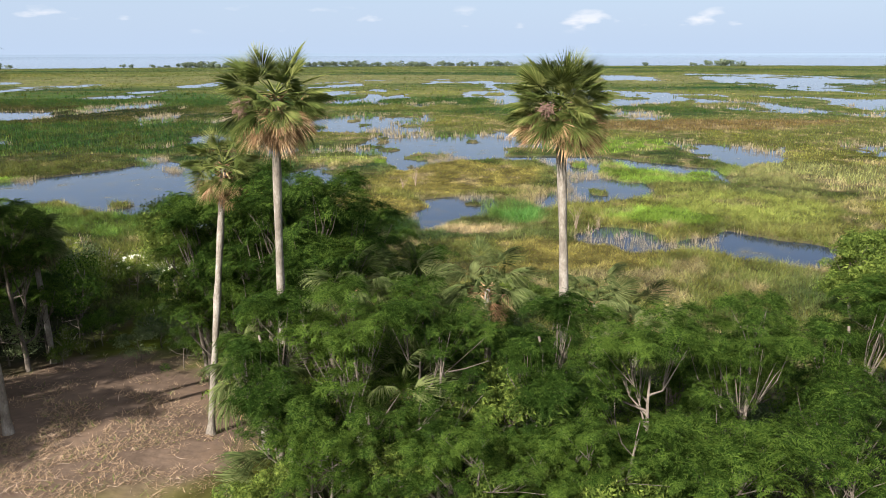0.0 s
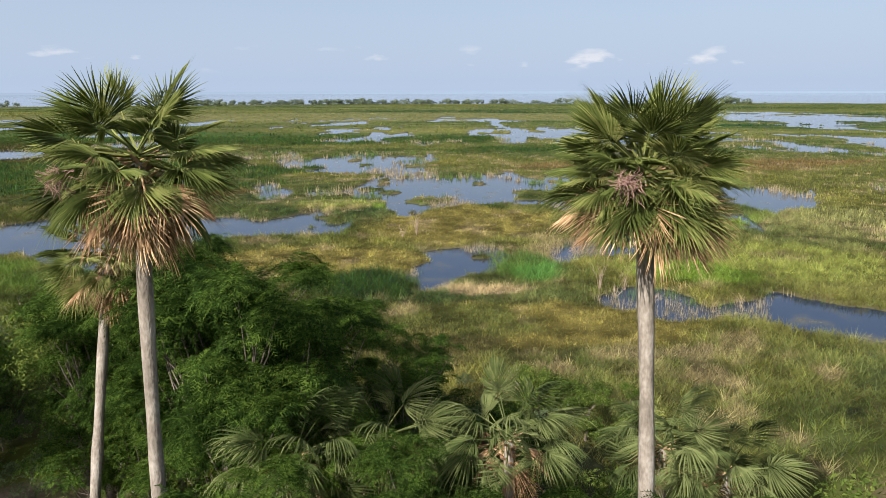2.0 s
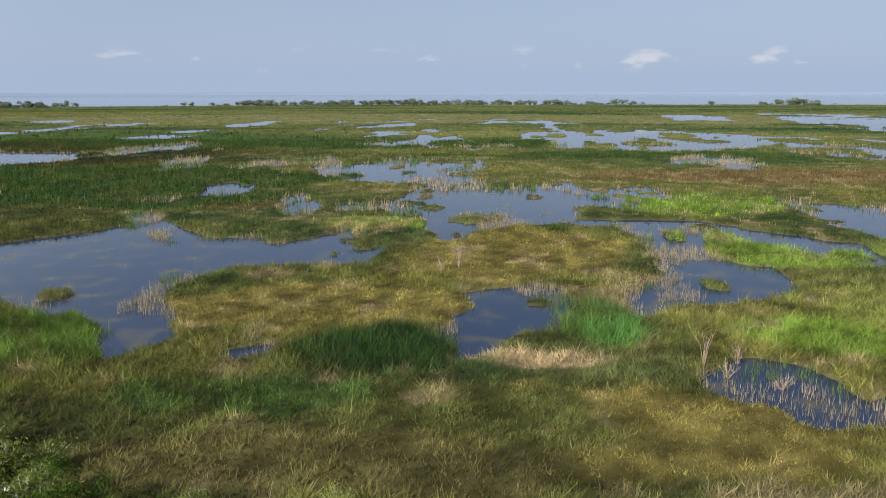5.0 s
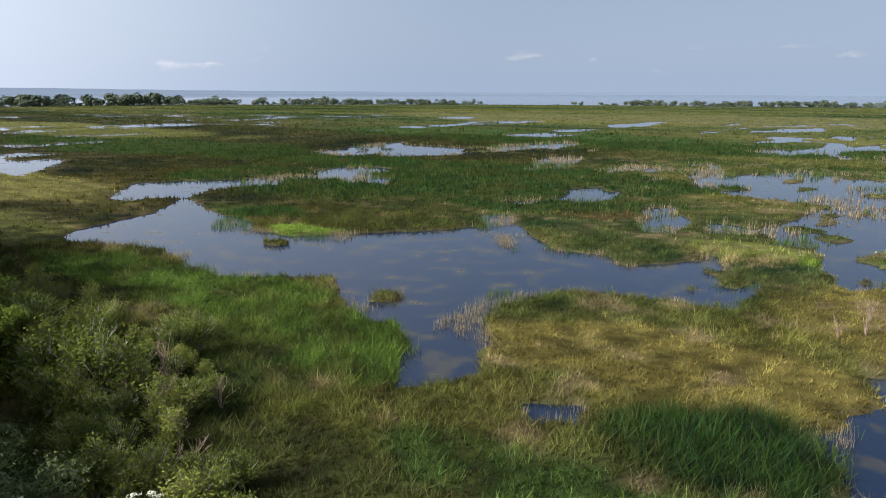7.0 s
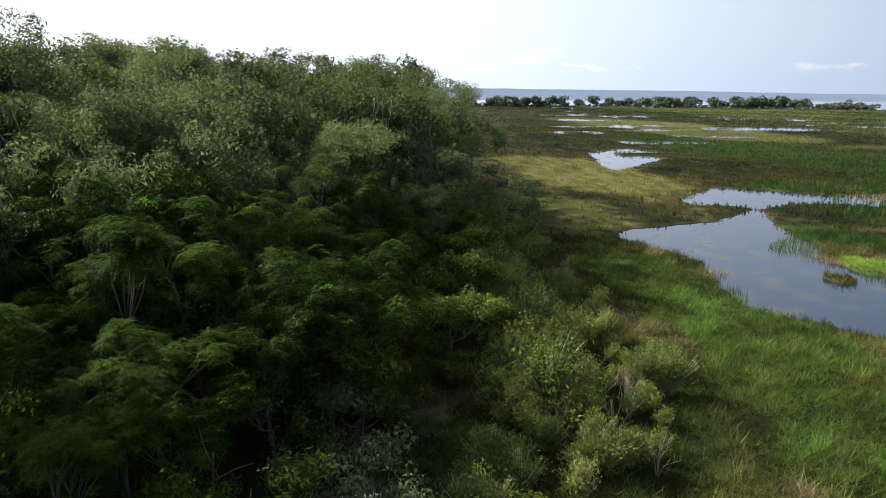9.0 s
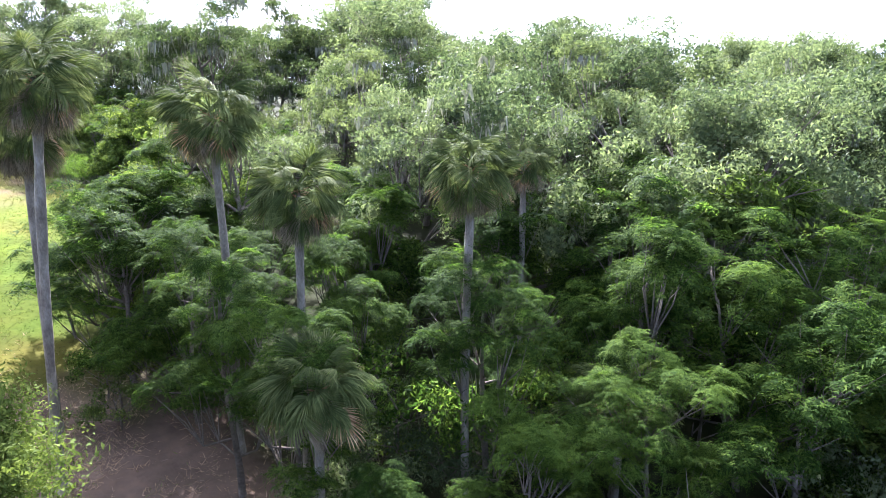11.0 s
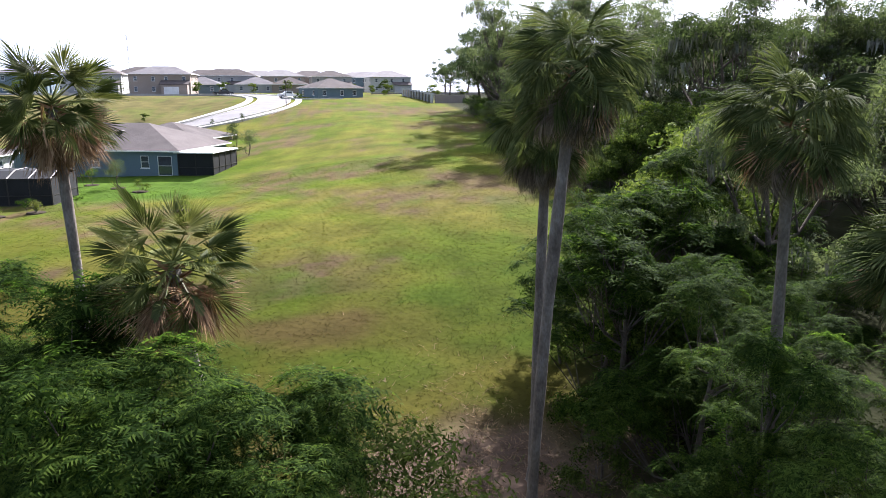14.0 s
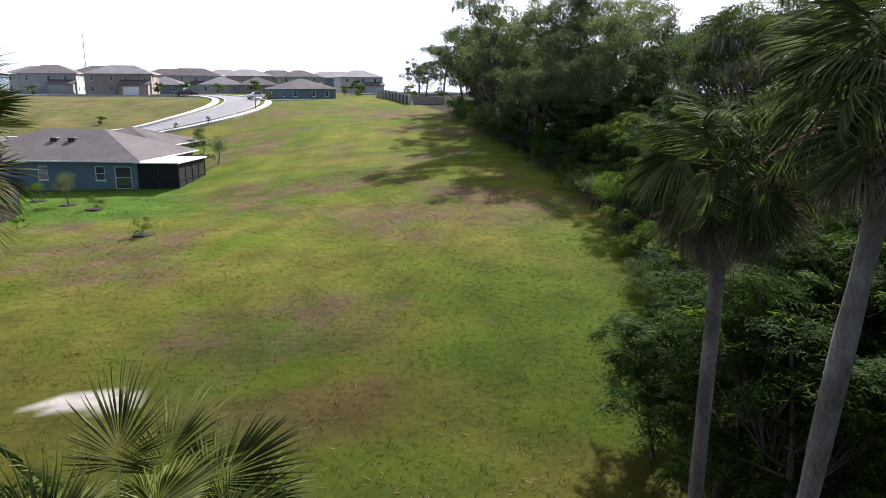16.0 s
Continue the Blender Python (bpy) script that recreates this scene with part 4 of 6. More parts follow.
def grown(name, seed, high, wide, kind, leaves, label, bark=BARK, sprays=120, size=1.0, moss=0, thick=0.14, low=0.2, lobe=0.4, fine=False):
    """One tree or shrub, to be copied."""
    rng = np.random.default_rng(seed)
    root = thing(name, Matrix(), label, "tree" if high > 4 else "shrub", "")
    trunk, boughs, ends = limbs(rng, high, wide, 11 if high > 9 else 10 if kind == "feather" else 8, thick, twigs=4 if kind == "feather" else 2)
    put("trunk", trunk.mesh("trunk", bark, True), root)
    put("branchwork", boughs.mesh("branchwork", bark, True), root)
    p, d = pads(rng, ends, sprays, 0.3 + wide * lobe * 0.32, high * low) if kind == "feather" else domes(rng, ends, sprays, wide * lobe, high, wide, high * low)
    if kind == "feather":
        forms = [spray(rng, 9, 9, 0.42, 0.5, 0.006, 0.11) if fine else spray(rng) for _ in range(3)]
    else:
        forms = [cluster(rng, 84, 0.5, 0.06) if fine else cluster(rng, 44, 0.5, 0.14) if kind == "broad" else cluster(rng, 46, 0.5, 0.1) for _ in range(3)]
    crown, which = Heap(), rng.integers(3, size=len(p))
    for w in range(3):
        m = which == w
        q = int(m.sum())
        if kind == "feather":
            tilt = np.clip(np.arccos(np.clip(d[m, 2], -1, 1)) + rng.normal(0, 0.3, q), -0.6, 1.3) * 0.8
            turns = turned(np.arctan2(d[m, 1], d[m, 0]), tilt, rng.uniform(0, 6.28, q))
        else:
            turns = turned(rng.uniform(0, 6.28, q), rng.normal(0, 0.35, q), rng.uniform(0, 6.28, q))
        crown.add(*strewn(forms[w], p[m], turns, size * rng.uniform(0.75, 1.35, q)))
    put("crown", crown.mesh("crown", leaves), root, label="uneven leafy crown")
    HEIGHT[root.name] = float(np.concatenate(crown.v)[:, 2].max())
    if moss:
        beard = Heap()
        k = rng.integers(len(p), size=moss)
        for o in p[k]:
            for q in range(7):
                b = o + rng.normal(0, 0.25, 3) * [1, 1, 0.3] - [0, 0, 0.3]
                l = rng.uniform(0.35, 1.1)
                w = rng.normal(0, 0.05, 3) * [1, 1, 0]
                e = b + rng.normal(0, 0.12, 3) * [1, 1, 0] - [0, 0, l]
                beard.add([b - w, b + w, (b + e) / 2 + w * 0.9, (b + e) / 2 - w * 0.7, e], [(0, 1, 2), (0, 2, 3), (3, 2, 4)])
        tagged(put("hanging_moss", beard.mesh("hanging_moss", MOSS), root, label="grey hanging moss"), kind="stuff")
    return root


FEATHER = [grown("feathery_tree", 100 + k, h, w, "feather", LEAF_A, "bushy tree with layered feathery bright green leaves", BARK, n, 0.85, thick=0.1, low=0.06, lobe=0.4)
           for k, (h, w, n) in enumerate([(7.0, 3.0, 400), (8.0, 3.3, 450), (6.0, 2.8, 360), (7.5, 2.7, 360)])]
BROAD = [grown("leafy_tree", 120 + k, h, w, "broad", LEAF_B, "small tree with dense yellowish-green leaves", BARK, n, 0.8, low=0.08, lobe=0.4)
         for k, (h, w, n) in enumerate([(6.0, 2.6, 330), (4.5, 2.3, 280), (7.0, 2.9, 380)])]
NEAR_FEATHER = [grown("feathery_tree", 110 + k, h, w, "feather", LEAF_A, "bushy tree with layered feathery bright green leaves", BARK, n, 0.85, thick=0.1, low=0.05, lobe=0.42, fine=True)
                for k, (h, w, n) in enumerate([(8.0, 1.8, 620), (7.0, 2.5, 720), (7.0, 1.2, 420)])]
NEAR_BROAD = [grown("leafy_tree", 130, 7.0, 1.25, "broad", LEAF_WILLOW, "small tree with airy light yellow-green leaves", BARK, 560, 0.8, thick=0.08, low=0.05, lobe=0.42, fine=True)]
OAKS = [grown("oak_tree", 140 + k, h, w, "oak", LEAF_OAK, "large dark live oak with a rounded crown", BARK, n, 1.45, moss_, 0.34, 0.10, 0.36)
        for k, (h, w, n, moss_) in enumerate([(15, 6.5, 600, 30), (17, 7.0, 680, 0), (13, 6.0, 540, 0), (16, 5.5, 540, 45)])]
LIGHT = [grown("broadleaf_tree", 160 + k, h, w, "oak", LEAF_LIGHT, "tall light green tree with grey hanging moss", BARK, n, 1.2, moss_, 0.24, 0.12, 0.38)
         for k, (h, w, n, moss_) in enumerate([(12, 4.6, 520, 60), (15, 5.4, 620, 110), (10, 4.2, 460, 30)])]


def willow(seed, high, wide, twigs, leaves=LEAF_WILLOW, label="yellow-green willowy shrub at the marsh edge"):
    rng = np.random.default_rng(seed)
    root = thing("marsh_shrub", Matrix(), label, "shrub", "")
    stems, leaf, n = Heap(), Heap(), 0
    v, f = [], []
    for k in range(twigs):
        a, out = rng.uniform(0, 6.28), rng.uniform(0.15, 1.0) * wide
        e = np.array([math.cos(a) * out, math.sin(a) * out, high * rng.uniform(0.6, 1.05) * (1.1 - 0.35 * out / wide)])
        m = e * [0.35, 0.35, 0.55]
        stems.add(*tube([np.array([0, 0, -0.1]), m, e], [0.03, 0.02, 0.008], 3))
        for q in range(34):
            t = rng.uniform(0.3, 1.05)
            o = m + (e - m) * (t * 2 - 1) if t > 0.5 else m * t * 2
            o = o + rng.normal(0, 0.16, 3)
            d = rng.normal(size=3) * [1, 1, 0.6] + [0, 0, 0.5]
            d /= np.linalg.norm(d)
            s = np.cross(d, rng.normal(size=3))
            s /= np.linalg.norm(s)
            l = rng.uniform(0.12, 0.26)
            v += [o - s * 0.04, o + s * 0.04, o + d * l]
            f.append((n, n + 1, n + 2))
            n += 3
    put("stem", stems.mesh("stem", PALE_WOOD), root)
    put("foliage", leaf.add(v, f).mesh("foliage", leaves), root)
    return root


WILLOWS = [willow(180 + k, h, w, n) for k, (h, w, n) in enumerate([(2.4, 1.3, 44), (1.8, 1.2, 38), (3.0, 1.4, 52)])]
THICKET = [grown("understory_shrub", 190 + k, h, w, "shrub", m, "dense leafy shrub of the undergrowth", BARK, n, 0.75, thick=0.05, low=0.05, lobe=0.5)
           for k, (h, w, n, m) in enumerate([(2.4, 1.5, 64, LEAF_B), (3.2, 1.9, 84, LEAF_A), (2.8, 1.6, 70, LEAF_OAK)])]


def bare_snag(seed, high, twigs):
    rng = np.random.default_rng(seed)
    h = Heap()
    for k in range(twigs):
        a, out = rng.uniform(0, 6.28), rng.uniform(0.1, 0.5) * high
        e = np.array([math.cos(a) * out, math.sin(a) * out, high * rng.uniform(0.5, 1.0)])
        m = e * [0.3, 0.3, 0.55] + rng.normal(0, 0.05, 3)
        h.add(*tube([np.array([0, 0, -0.15]), m, e], [0.02, 0.014, 0.005], 4))
        for q in range(3):
            g = m + (e - m) * rng.uniform(0.1, 0.8)
            h.add(*tube([g, g + rng.normal(0, 0.12, 3) + [0, 0, 0.2 * high * rng.uniform(0.3, 1)]], [0.012, 0.005], 3))
    return tagged(put("dead_shrub", h.mesh("dead_shrub", DRY_STICK)), "bare bleached branches of a dead shrub", "dead shrub", "dead shrubs")


GARDEN = [grown("young_tree", 210 + k, h, w, "broad", LEAF_OAK, "young garden tree with an upright oval crown", BARK, n, 0.7, thick=0.05, low=lo, lobe=1.0, fine=True) for k, (h, w, n, lo) in enumerate([(3.0, 0.5, 60, 0.3), (2.4, 0.4, 44, 0.25)])]
SNAGS = [bare_snag(200, 1.8, 14), bare_snag(201, 2.6, 9)]
used = set()


def plant(kinds, x, y, size, turn, pick, sink=0.0, group=""):
    """Sets a copy (the first time the thing itself) on the ground."""
    ob = kinds[pick % len(kinds)]
    m = pose(x, y, float(ground_z(x, y)) - sink, 0, 0, turn) @ Matrix.Scale(size, 4)
    if ob.name in used:
        ob = copy_thing(ob, m @ Matrix.Scale(1 / ob.scale.x, 4))
    else:
        used.add(ob.name)
        ob.matrix_basis = m
    if group:
        ob["group"] = group
    return ob


def plant_to(kinds, x, y, top, turn, pick, group=""):
    """Sets a copy whose top stands that high over the water."""
    return plant(kinds, x, y, (top - float(ground_z(x, y))) / HEIGHT[kinds[pick % len(kinds)].name], turn, pick, group=group)


trng = np.random.default_rng(5)
# the thicket round the near palms: place, top height over the water
GROVE = [(-6.8, 31.9, 11.6, 1), (-9.2, 29.0, 12.5, 0), (-4.3, 25.6, 12.9, 0), (-4.6, 35, 9.0, 1), (-1.6, 31.0, 9.0, 0), (-4.4, 29.0, 10.6, 1), (-5.7, 26.5, 12.9, 2), (-2.8, 19.6, 10.3, 0), (-0.8, 21.0, 9.8, 1), (-4.6, 18.5, 10.3, 2), (-2.2, 24.6, 9.4, 1),
         (1.6, 26.8, 8.0, 0), (5.8, 18.4, 9.9, 1), (3.4, 18.6, 10.15, 2), (9.0, 19.5, 9.9, 0), (13.0, 20.2, 9.9, 2), (16.6, 22.6, 9.5, 1), (8.4, 23.8, 7.6, 3), (12.4, 25.6, 7.4, 0), (20.5, 24, 9.0, 2), (3.6, 24.6, 7.4, 2), (-0.8, 36.4, 6.8, 3), (2.4, 30.2, 6.6, 0), (24.5, 21, 9.6, 0), (18, 18.5, 9.6, 3),
         (7.2, 16.6, 7.6, 2), (11.2, 17.0, 7.8, 0), (15.0, 17.6, 8.0, 1), (2.6, 17.4, 7.2, 3), (21.5, 19.5, 8.6, 1), (-8.6, 29.4, 11.7, 2), (-7.4, 28.2, 12.7, 0), (-10.5, 29.0, 11.5, 2)]
for k, (x, y, top, pick) in enumerate(GROVE):
    plant_to(NEAR_FEATHER if k < 11 or (k < 18 and k > 11) or k > 29 else FEATHER, x, y, top, trng.uniform(0, 360), pick, group="feathery trees by the palms")
for k, (x, y, top, pick) in enumerate([(1.8, 19.4, 8.0, 0), (2.8, 21.5, 6.8, 2), (-11.0, 30.6, 11.2, 2), (-10.6, 33.4, 8.2, 0), (-8.9, 33.4, 9.6, 1), (-6.2, 34.4, 9.4, 1), (4.6, 40.5, 3.8, 1), (6.6, 39.5, 3.6, 0), (26, 42.5, 6.0, 2), (28.5, 45, 6.4, 0), (25, 39, 5.4, 1)]):
    plant_to(NEAR_BROAD if 1 < k < 6 else BROAD, x, y, top, trng.uniform(0, 360), pick, group="leafy trees by the palms")
for k in range(16):
    plant(FEATHER if k % 4 else BROAD, -4.6 + 0.8 * k + trng.normal(0, 0.3), 17.4 + trng.normal(0, 0.5), trng.uniform(0.42, 0.6), trng.uniform(0, 360), int(trng.integers(6)), group="undergrowth round the palms")
# the wooded bank to the west
BANK = [(-19.9, 26.8, 10.6), (-21.2, 22.2, 10.6), (-22.2, 16.2, 11.7), (-19.6, 30.6, 9.8), (-20.8, 18.2, 11.5), (-22.0, 14.0, 12.0), (-24.5, 9.5, 11.5), (-21.0, 11.8, 8.5), (-26.5, 13.0, 13.0), (-20.2, 33.4, 5.6), (-22.8, 36.0, 7.0), (-24.5, 27.5, 10.4), (-25.2, 33.0, 10.6), (-26.4, 38.2, 8.2), (-29.4, 35.4, 11.2), (-30.6, 41.2, 9.4), (-23.5, 20.5, 8.8),
        (-28.5, 24.0, 11.2), (-33.4, 38.5, 11.2), (-34.6, 33.0, 12.0), (-33.2, 27.5, 12.2), (-35.6, 43.6, 8.6), (-38.6, 40.0, 11.2), (-39.5, 35.0, 12.2), (-38.5, 29.5, 12.6), (-41.5, 44.8, 8.6), (-44.2, 39.6, 11.8), (-45.0, 34.0, 12.8), (-27.5, 18.0, 9.4), (-32.5, 20.5, 11.6), (-48.4, 43.8, 9.6), (-37.5, 23.5, 12.6)]
for k, (x, y, top) in enumerate(BANK):
    pick = k * 7 + 3
    kinds = BROAD if k == 23 else NEAR_FEATHER if k in (0, 1, 2, 3, 8, 9, 10, 11, 12, 13, 14, 17) else FEATHER
    plant_to(kinds, x, y, top + 0.9, trng.uniform(0, 360), pick, group="trees on the wooded bank")
EDGE = [(-35, 43, 7.0), (-41, 45, 7.4), (-47, 46.5, 8.0), (-53, 48, 8.6), (-59, 49.5, 9.4), (-65, 51, 10), (-72, 52, 11.4), (-80, 52.5, 12.5), (-90, 53, 13.5), (-100, 54, 14.5), (-112, 55, 17.5), (-124, 56, 18.5), (-137, 56, 19.5), (-62, 50, 13), (-70, 51, 15), (-52, 46, 12.5), (-84, 51, 17), (-96, 51, 18), (-118, 53, 19)]
for k, (x, y, top) in enumerate(EDGE):
    plant_to(BROAD if x > -56 and k % 2 == 0 else FEATHER if x > -56 else OAKS if k % 3 else LIGHT, x, y, top, trng.uniform(0, 360), k * 5 + 1, group="trees on the wooded bank")
WOOD = [(-46, 26, 19.2), (-52, 34, 19.2), (-53, 20, 20.2), (-58, 28, 18.4), (-60, 40, 19.0), (-56, 12, 20.2), (-65, 34, 20.6), (-64, 20, 20.4), (-70, 42, 19.6), (-74, 30, 20.4), (-50, 8, 19.4), (-62, 6, 20.6), (-70, 12, 21.3), (-80, 44, 20.0), (-84, 34, 20.6), (-45, 16, 19.4), (-92, 46, 20.6), (-96, 38, 19.5), (-78, 20, 20.7), (-88, 24, 20.8), (-104, 48, 21.0), (-112, 44, 21.4), (-116, 52, 21.0), (-126, 50, 17.5), (-134, 54, 17.4), (-138, 48, 18.7), (-100, 28, 20.9), (-55, 43, 14.5), (-68, 46, 19.2), (-76, 50, 16.8), (-40, 14, 18.8), (-44, 4, 19.3), (-90, 52, 17.7), (-102, 54, 16.9), (-44, 30, 16.0), (-37, 27, 18.0), (-33, 20.5, 17.2), (-41.5, 33, 17.0), (-29.5, 14.5, 16.0)]
for k, (x, y, top) in enumerate(WOOD):
    plant_to(LIGHT if k % 5 in (0, 3) and k < 35 else OAKS, x, y, top, trng.uniform(0, 360), int(trng.integers(12)), group="woodland trees")
for k in range(22):
    x = -150 - 16 * k + trng.uniform(-4, 4)
    plant(OAKS if k % 2 else LIGHT, x, 48 + 8 * trng.uniform() - 0.1 * k, trng.uniform(0.8, 1.1), trng.uniform(0, 360), int(trng.integers(12)), group="woodland trees")
# the wood along the west side of the mown slope: tall oaks to the south, low trees and shrubs nearer
for k, (x, y, size) in enumerate([(-42.5, -37, 0.92), (-40, -46, 1.05), (-39, -54, 1.1), (-44, -40, 1.15), (-46, -50, 1.15), (-41, -64, 1.0), (-43, -76, 0.95), (-46, -88, 0.9), (-50, -30, 1.1), (-50, -62, 1.1), (-54, -44, 1.15), (-52, -76, 1.0), (-56, -20, 1.05), (-60, -34, 1.1), (-62, -8, 1.0), (-66, -20, 1.1), (-48, -12, 0.85), (-46, -4, 0.8), (-47, -100, 0.8), (-70, -6, 1.1), (-75, 4, 1.1), (-58, -60, 1.1), (-58, -10, 1.2), (-54, 3, 1.1), (-66, -12, 1.25), (-70, -26, 1.25), (-62, 10, 1.2), (-49, -24, 0.8)]):
    plant(LIGHT if k in (8, 12, 14, 16, 17, 19, 22) else OAKS, x, y, size, trng.uniform(0, 360), int(trng.integers(12)), group="woodland trees")
for k in range(40):
    y = 17 - 62 * (k / 40)
    x = float(wood_edge(y)) - 3.4 - trng.uniform(0, 6)
    plant(FEATHER if k % 3 else BROAD, x, y, trng.uniform(0.55, 0.95), trng.uniform(0, 360), int(trng.integers(12)), group="low trees along the field's edge")
for k in range(46):
    y = 14 - 112 * (k / 46)
    x = float(wood_edge(y)) - 5.5 - trng.uniform(0, 7)
    plant(BROAD if k % 2 else FEATHER, x, y, trng.uniform(0.9, 1.45), trng.uniform(0, 360), int(trng.integers(12)), group="low trees along the field's edge")
for k in range(30):
    x, y = trng.uniform(-98, -44), trng.uniform(-24, 41)
    plant(LIGHT if k % 3 else OAKS, x, y, trng.uniform(0.85, 1.08), trng.uniform(0, 360), int(trng.integers(12)), group="woodland trees")
for k in range(80):
    x, y = trng.uniform(-52, -19), trng.uniform(17, 45)
    if (x > -20.5 and y < 30):
        continue
    plant(THICKET, x, y, trng.uniform(0.9, 1.7), trng.uniform(0, 360), int(trng.integers(6)), group="undergrowth of the bank")
for k in range(46):
    x, y = trng.uniform(-7.5, 26), trng.uniform(18, 38)
    if y > 30 and x > 4:
        continue
    plant(THICKET, x, y, trng.uniform(0.8, 1.5), trng.uniform(0, 360), int(trng.integers(6)), group="undergrowth round the palms")
for k in range(44):
    plant(THICKET if k % 4 else WILLOWS, trng.uniform(-19.5, -11), trng.uniform(31, 45), trng.uniform(0.4, 0.75), trng.uniform(0, 360), int(trng.integers(6)), group="undergrowth of the bank")
# low growth at the wood's foot and the marsh edge
for k in range(60):
    x = 10 - 150 * (k / 60) ** 1.4
    y = float(np.interp(x, [-140, -65, -50, -35, -22, 4, 16], [60, 58, 54, 49, 46, 46, 37])) + trng.normal(0.5, 1.6)
    plant(THICKET if k % 3 else WILLOWS, x, y, trng.uniform(0.5, 0.95) * (0.6 if x > -15 else 1), trng.uniform(0, 360), int(trng.integers(6)), group="shrubs of the marsh edge")
for cx, cy, rx, ry, n in [(-36, 56.5, 4.5, 3.5, 20), (-42, 60, 5.5, 3, 14), (-55, 60.5, 6, 2.5, 12), (-31, 52, 4, 3, 20), (-74, 64, 7, 2.5, 7), (-25, 50.5, 4, 2.5, 14), (-20, 49.5, 3, 2, 8)]:
    for k in range(n):
        plant(WILLOWS, cx + trng.normal(0, rx * 0.6), cy + trng.normal(0, ry * 0.6), trng.uniform(0.55, 0.95), trng.uniform(0, 360), int(trng.integers(6)), group="willowy shrubs of the marsh")
for cx, cy, rx, ry, n in [(-60, 56.5, 7, 1.5, 12), (-48, 56, 5, 2, 14), (-75, 60, 8, 2, 10), (-38, 53, 4, 2, 10), (-92, 64, 9, 2.5, 8)]:
    for k in range(n):
        plant(WILLOWS, cx + trng.normal(0, rx * 0.6), cy + trng.normal(0, ry * 0.6), trng.uniform(1.0, 1.5), trng.uniform(0, 360), int(trng.integers(6)), group="willowy shrubs of the marsh")
for k, (x, y, top) in enumerate([(-54, 52.5, 7.4), (-47, 51, 6.8), (-60, 54, 8.0), (-41, 50, 6.2)]):
    plant_to(BROAD, x, y, top, trng.uniform(0, 360), k, group="trees on the wooded bank")
for k in range(90):
    y = 22 - 110 * (k / 90)
    x = float(wood_edge(y)) - abs(trng.normal(0, 1.6))
    plant(THICKET, x, y, trng.uniform(0.5, 1.1), trng.uniform(0, 360), int(trng.integers(6)), group="shrubs along the field's edge")
for x, y, s in [(12.8, 66.2, 1.0), (13.9, 65.2, 0.9), (15.2, 67.5, 0.8), (-36, 58, 1.1), (-38, 59, 1.0), (-33.5, 56.5, 1.2), (-41, 61, 1.0), (-35, 55, 1.1), (-37, 56, 1.2), (-28, 53, 1.0), (-25.5, 52, 1.1), (-31.5, 54.5, 1.2), (-23, 51, 0.9), (-5, 88, 0.9), (-3.5, 90, 1.1), (-34, 54, 1.0), (-30, 57, 0.8), (16.4, 63.6, 0.8)]:
    plant(SNAGS, x, y, s, trng.uniform(0, 360), int(trng.integers(2)))

# slender bare trunks that rise out of the thicket
for x, y, h, lean_ in [(-0.15, 19.6, 5.4, 0.1), (-1.9, 18.6, 3.4, -0.3), (4.6, 16.6, 3.6, 0.5), (-25.5, 39.8, 4.2, 0.3), (-20.5, 37.5, 3.8, 0.6), (-24, 41, 3.6, -0.3)]:
    z = float(ground_z(x, y))
    slim = thing("slender_tree", pose(x, y, z), "slender pale bare-trunked young tree in the thicket", "tree", "slender trees")
    line = [(0, 0, -0.2), (lean_ * 0.2, 0.05, h * 0.4), (lean_ * 0.7, 0, h * 0.75), (lean_, 0.1, h)]
    put("trunk", Heap().add(*tube(line, [0.06, 0.05, 0.04, 0.015], 7)).mesh("trunk", BARK, True), slim)
    for q in range(3):
        o, e = np.array(line[2]), np.array(line[3]) + trng.normal(0, 0.6, 3)
        put("branch", Heap().add(*tube([o + q * 0.12, (o + e) / 2 + [0, 0, 0.1], e], [0.025, 0.018, 0.008], 4)).mesh("branch", BARK), slim)

# white-flowered elder bushes at the wood's foot
for x, y in [(-25.2, 44.4), (-17.6, 45.2), (-21.5, 47.2)]:
    ob = plant(THICKET, x, y, 1.0, trng.uniform(0, 360), 0, group="flowering shrubs")
    heads = Heap()
    for q in range(16):
        a, r = trng.uniform(0, 6.28), trng.uniform(0.2, 1.2)
        c = np.array([x + r * math.cos(a), y + r * math.sin(a), float(ground_z(x, y)) + 2.7 - 0.45 * r * r])
        heads.add(*strewn(cluster(trng, 14, 0.14, 0.07, 0.35), [c], turned(np.array([a]), np.array([0.2])), [1.0]))
    tagged(put("elder_blossom", heads.mesh("elder_blossom", BLOSSOM)), "flat white flower heads on a green shrub", "blossom", kind="stuff")

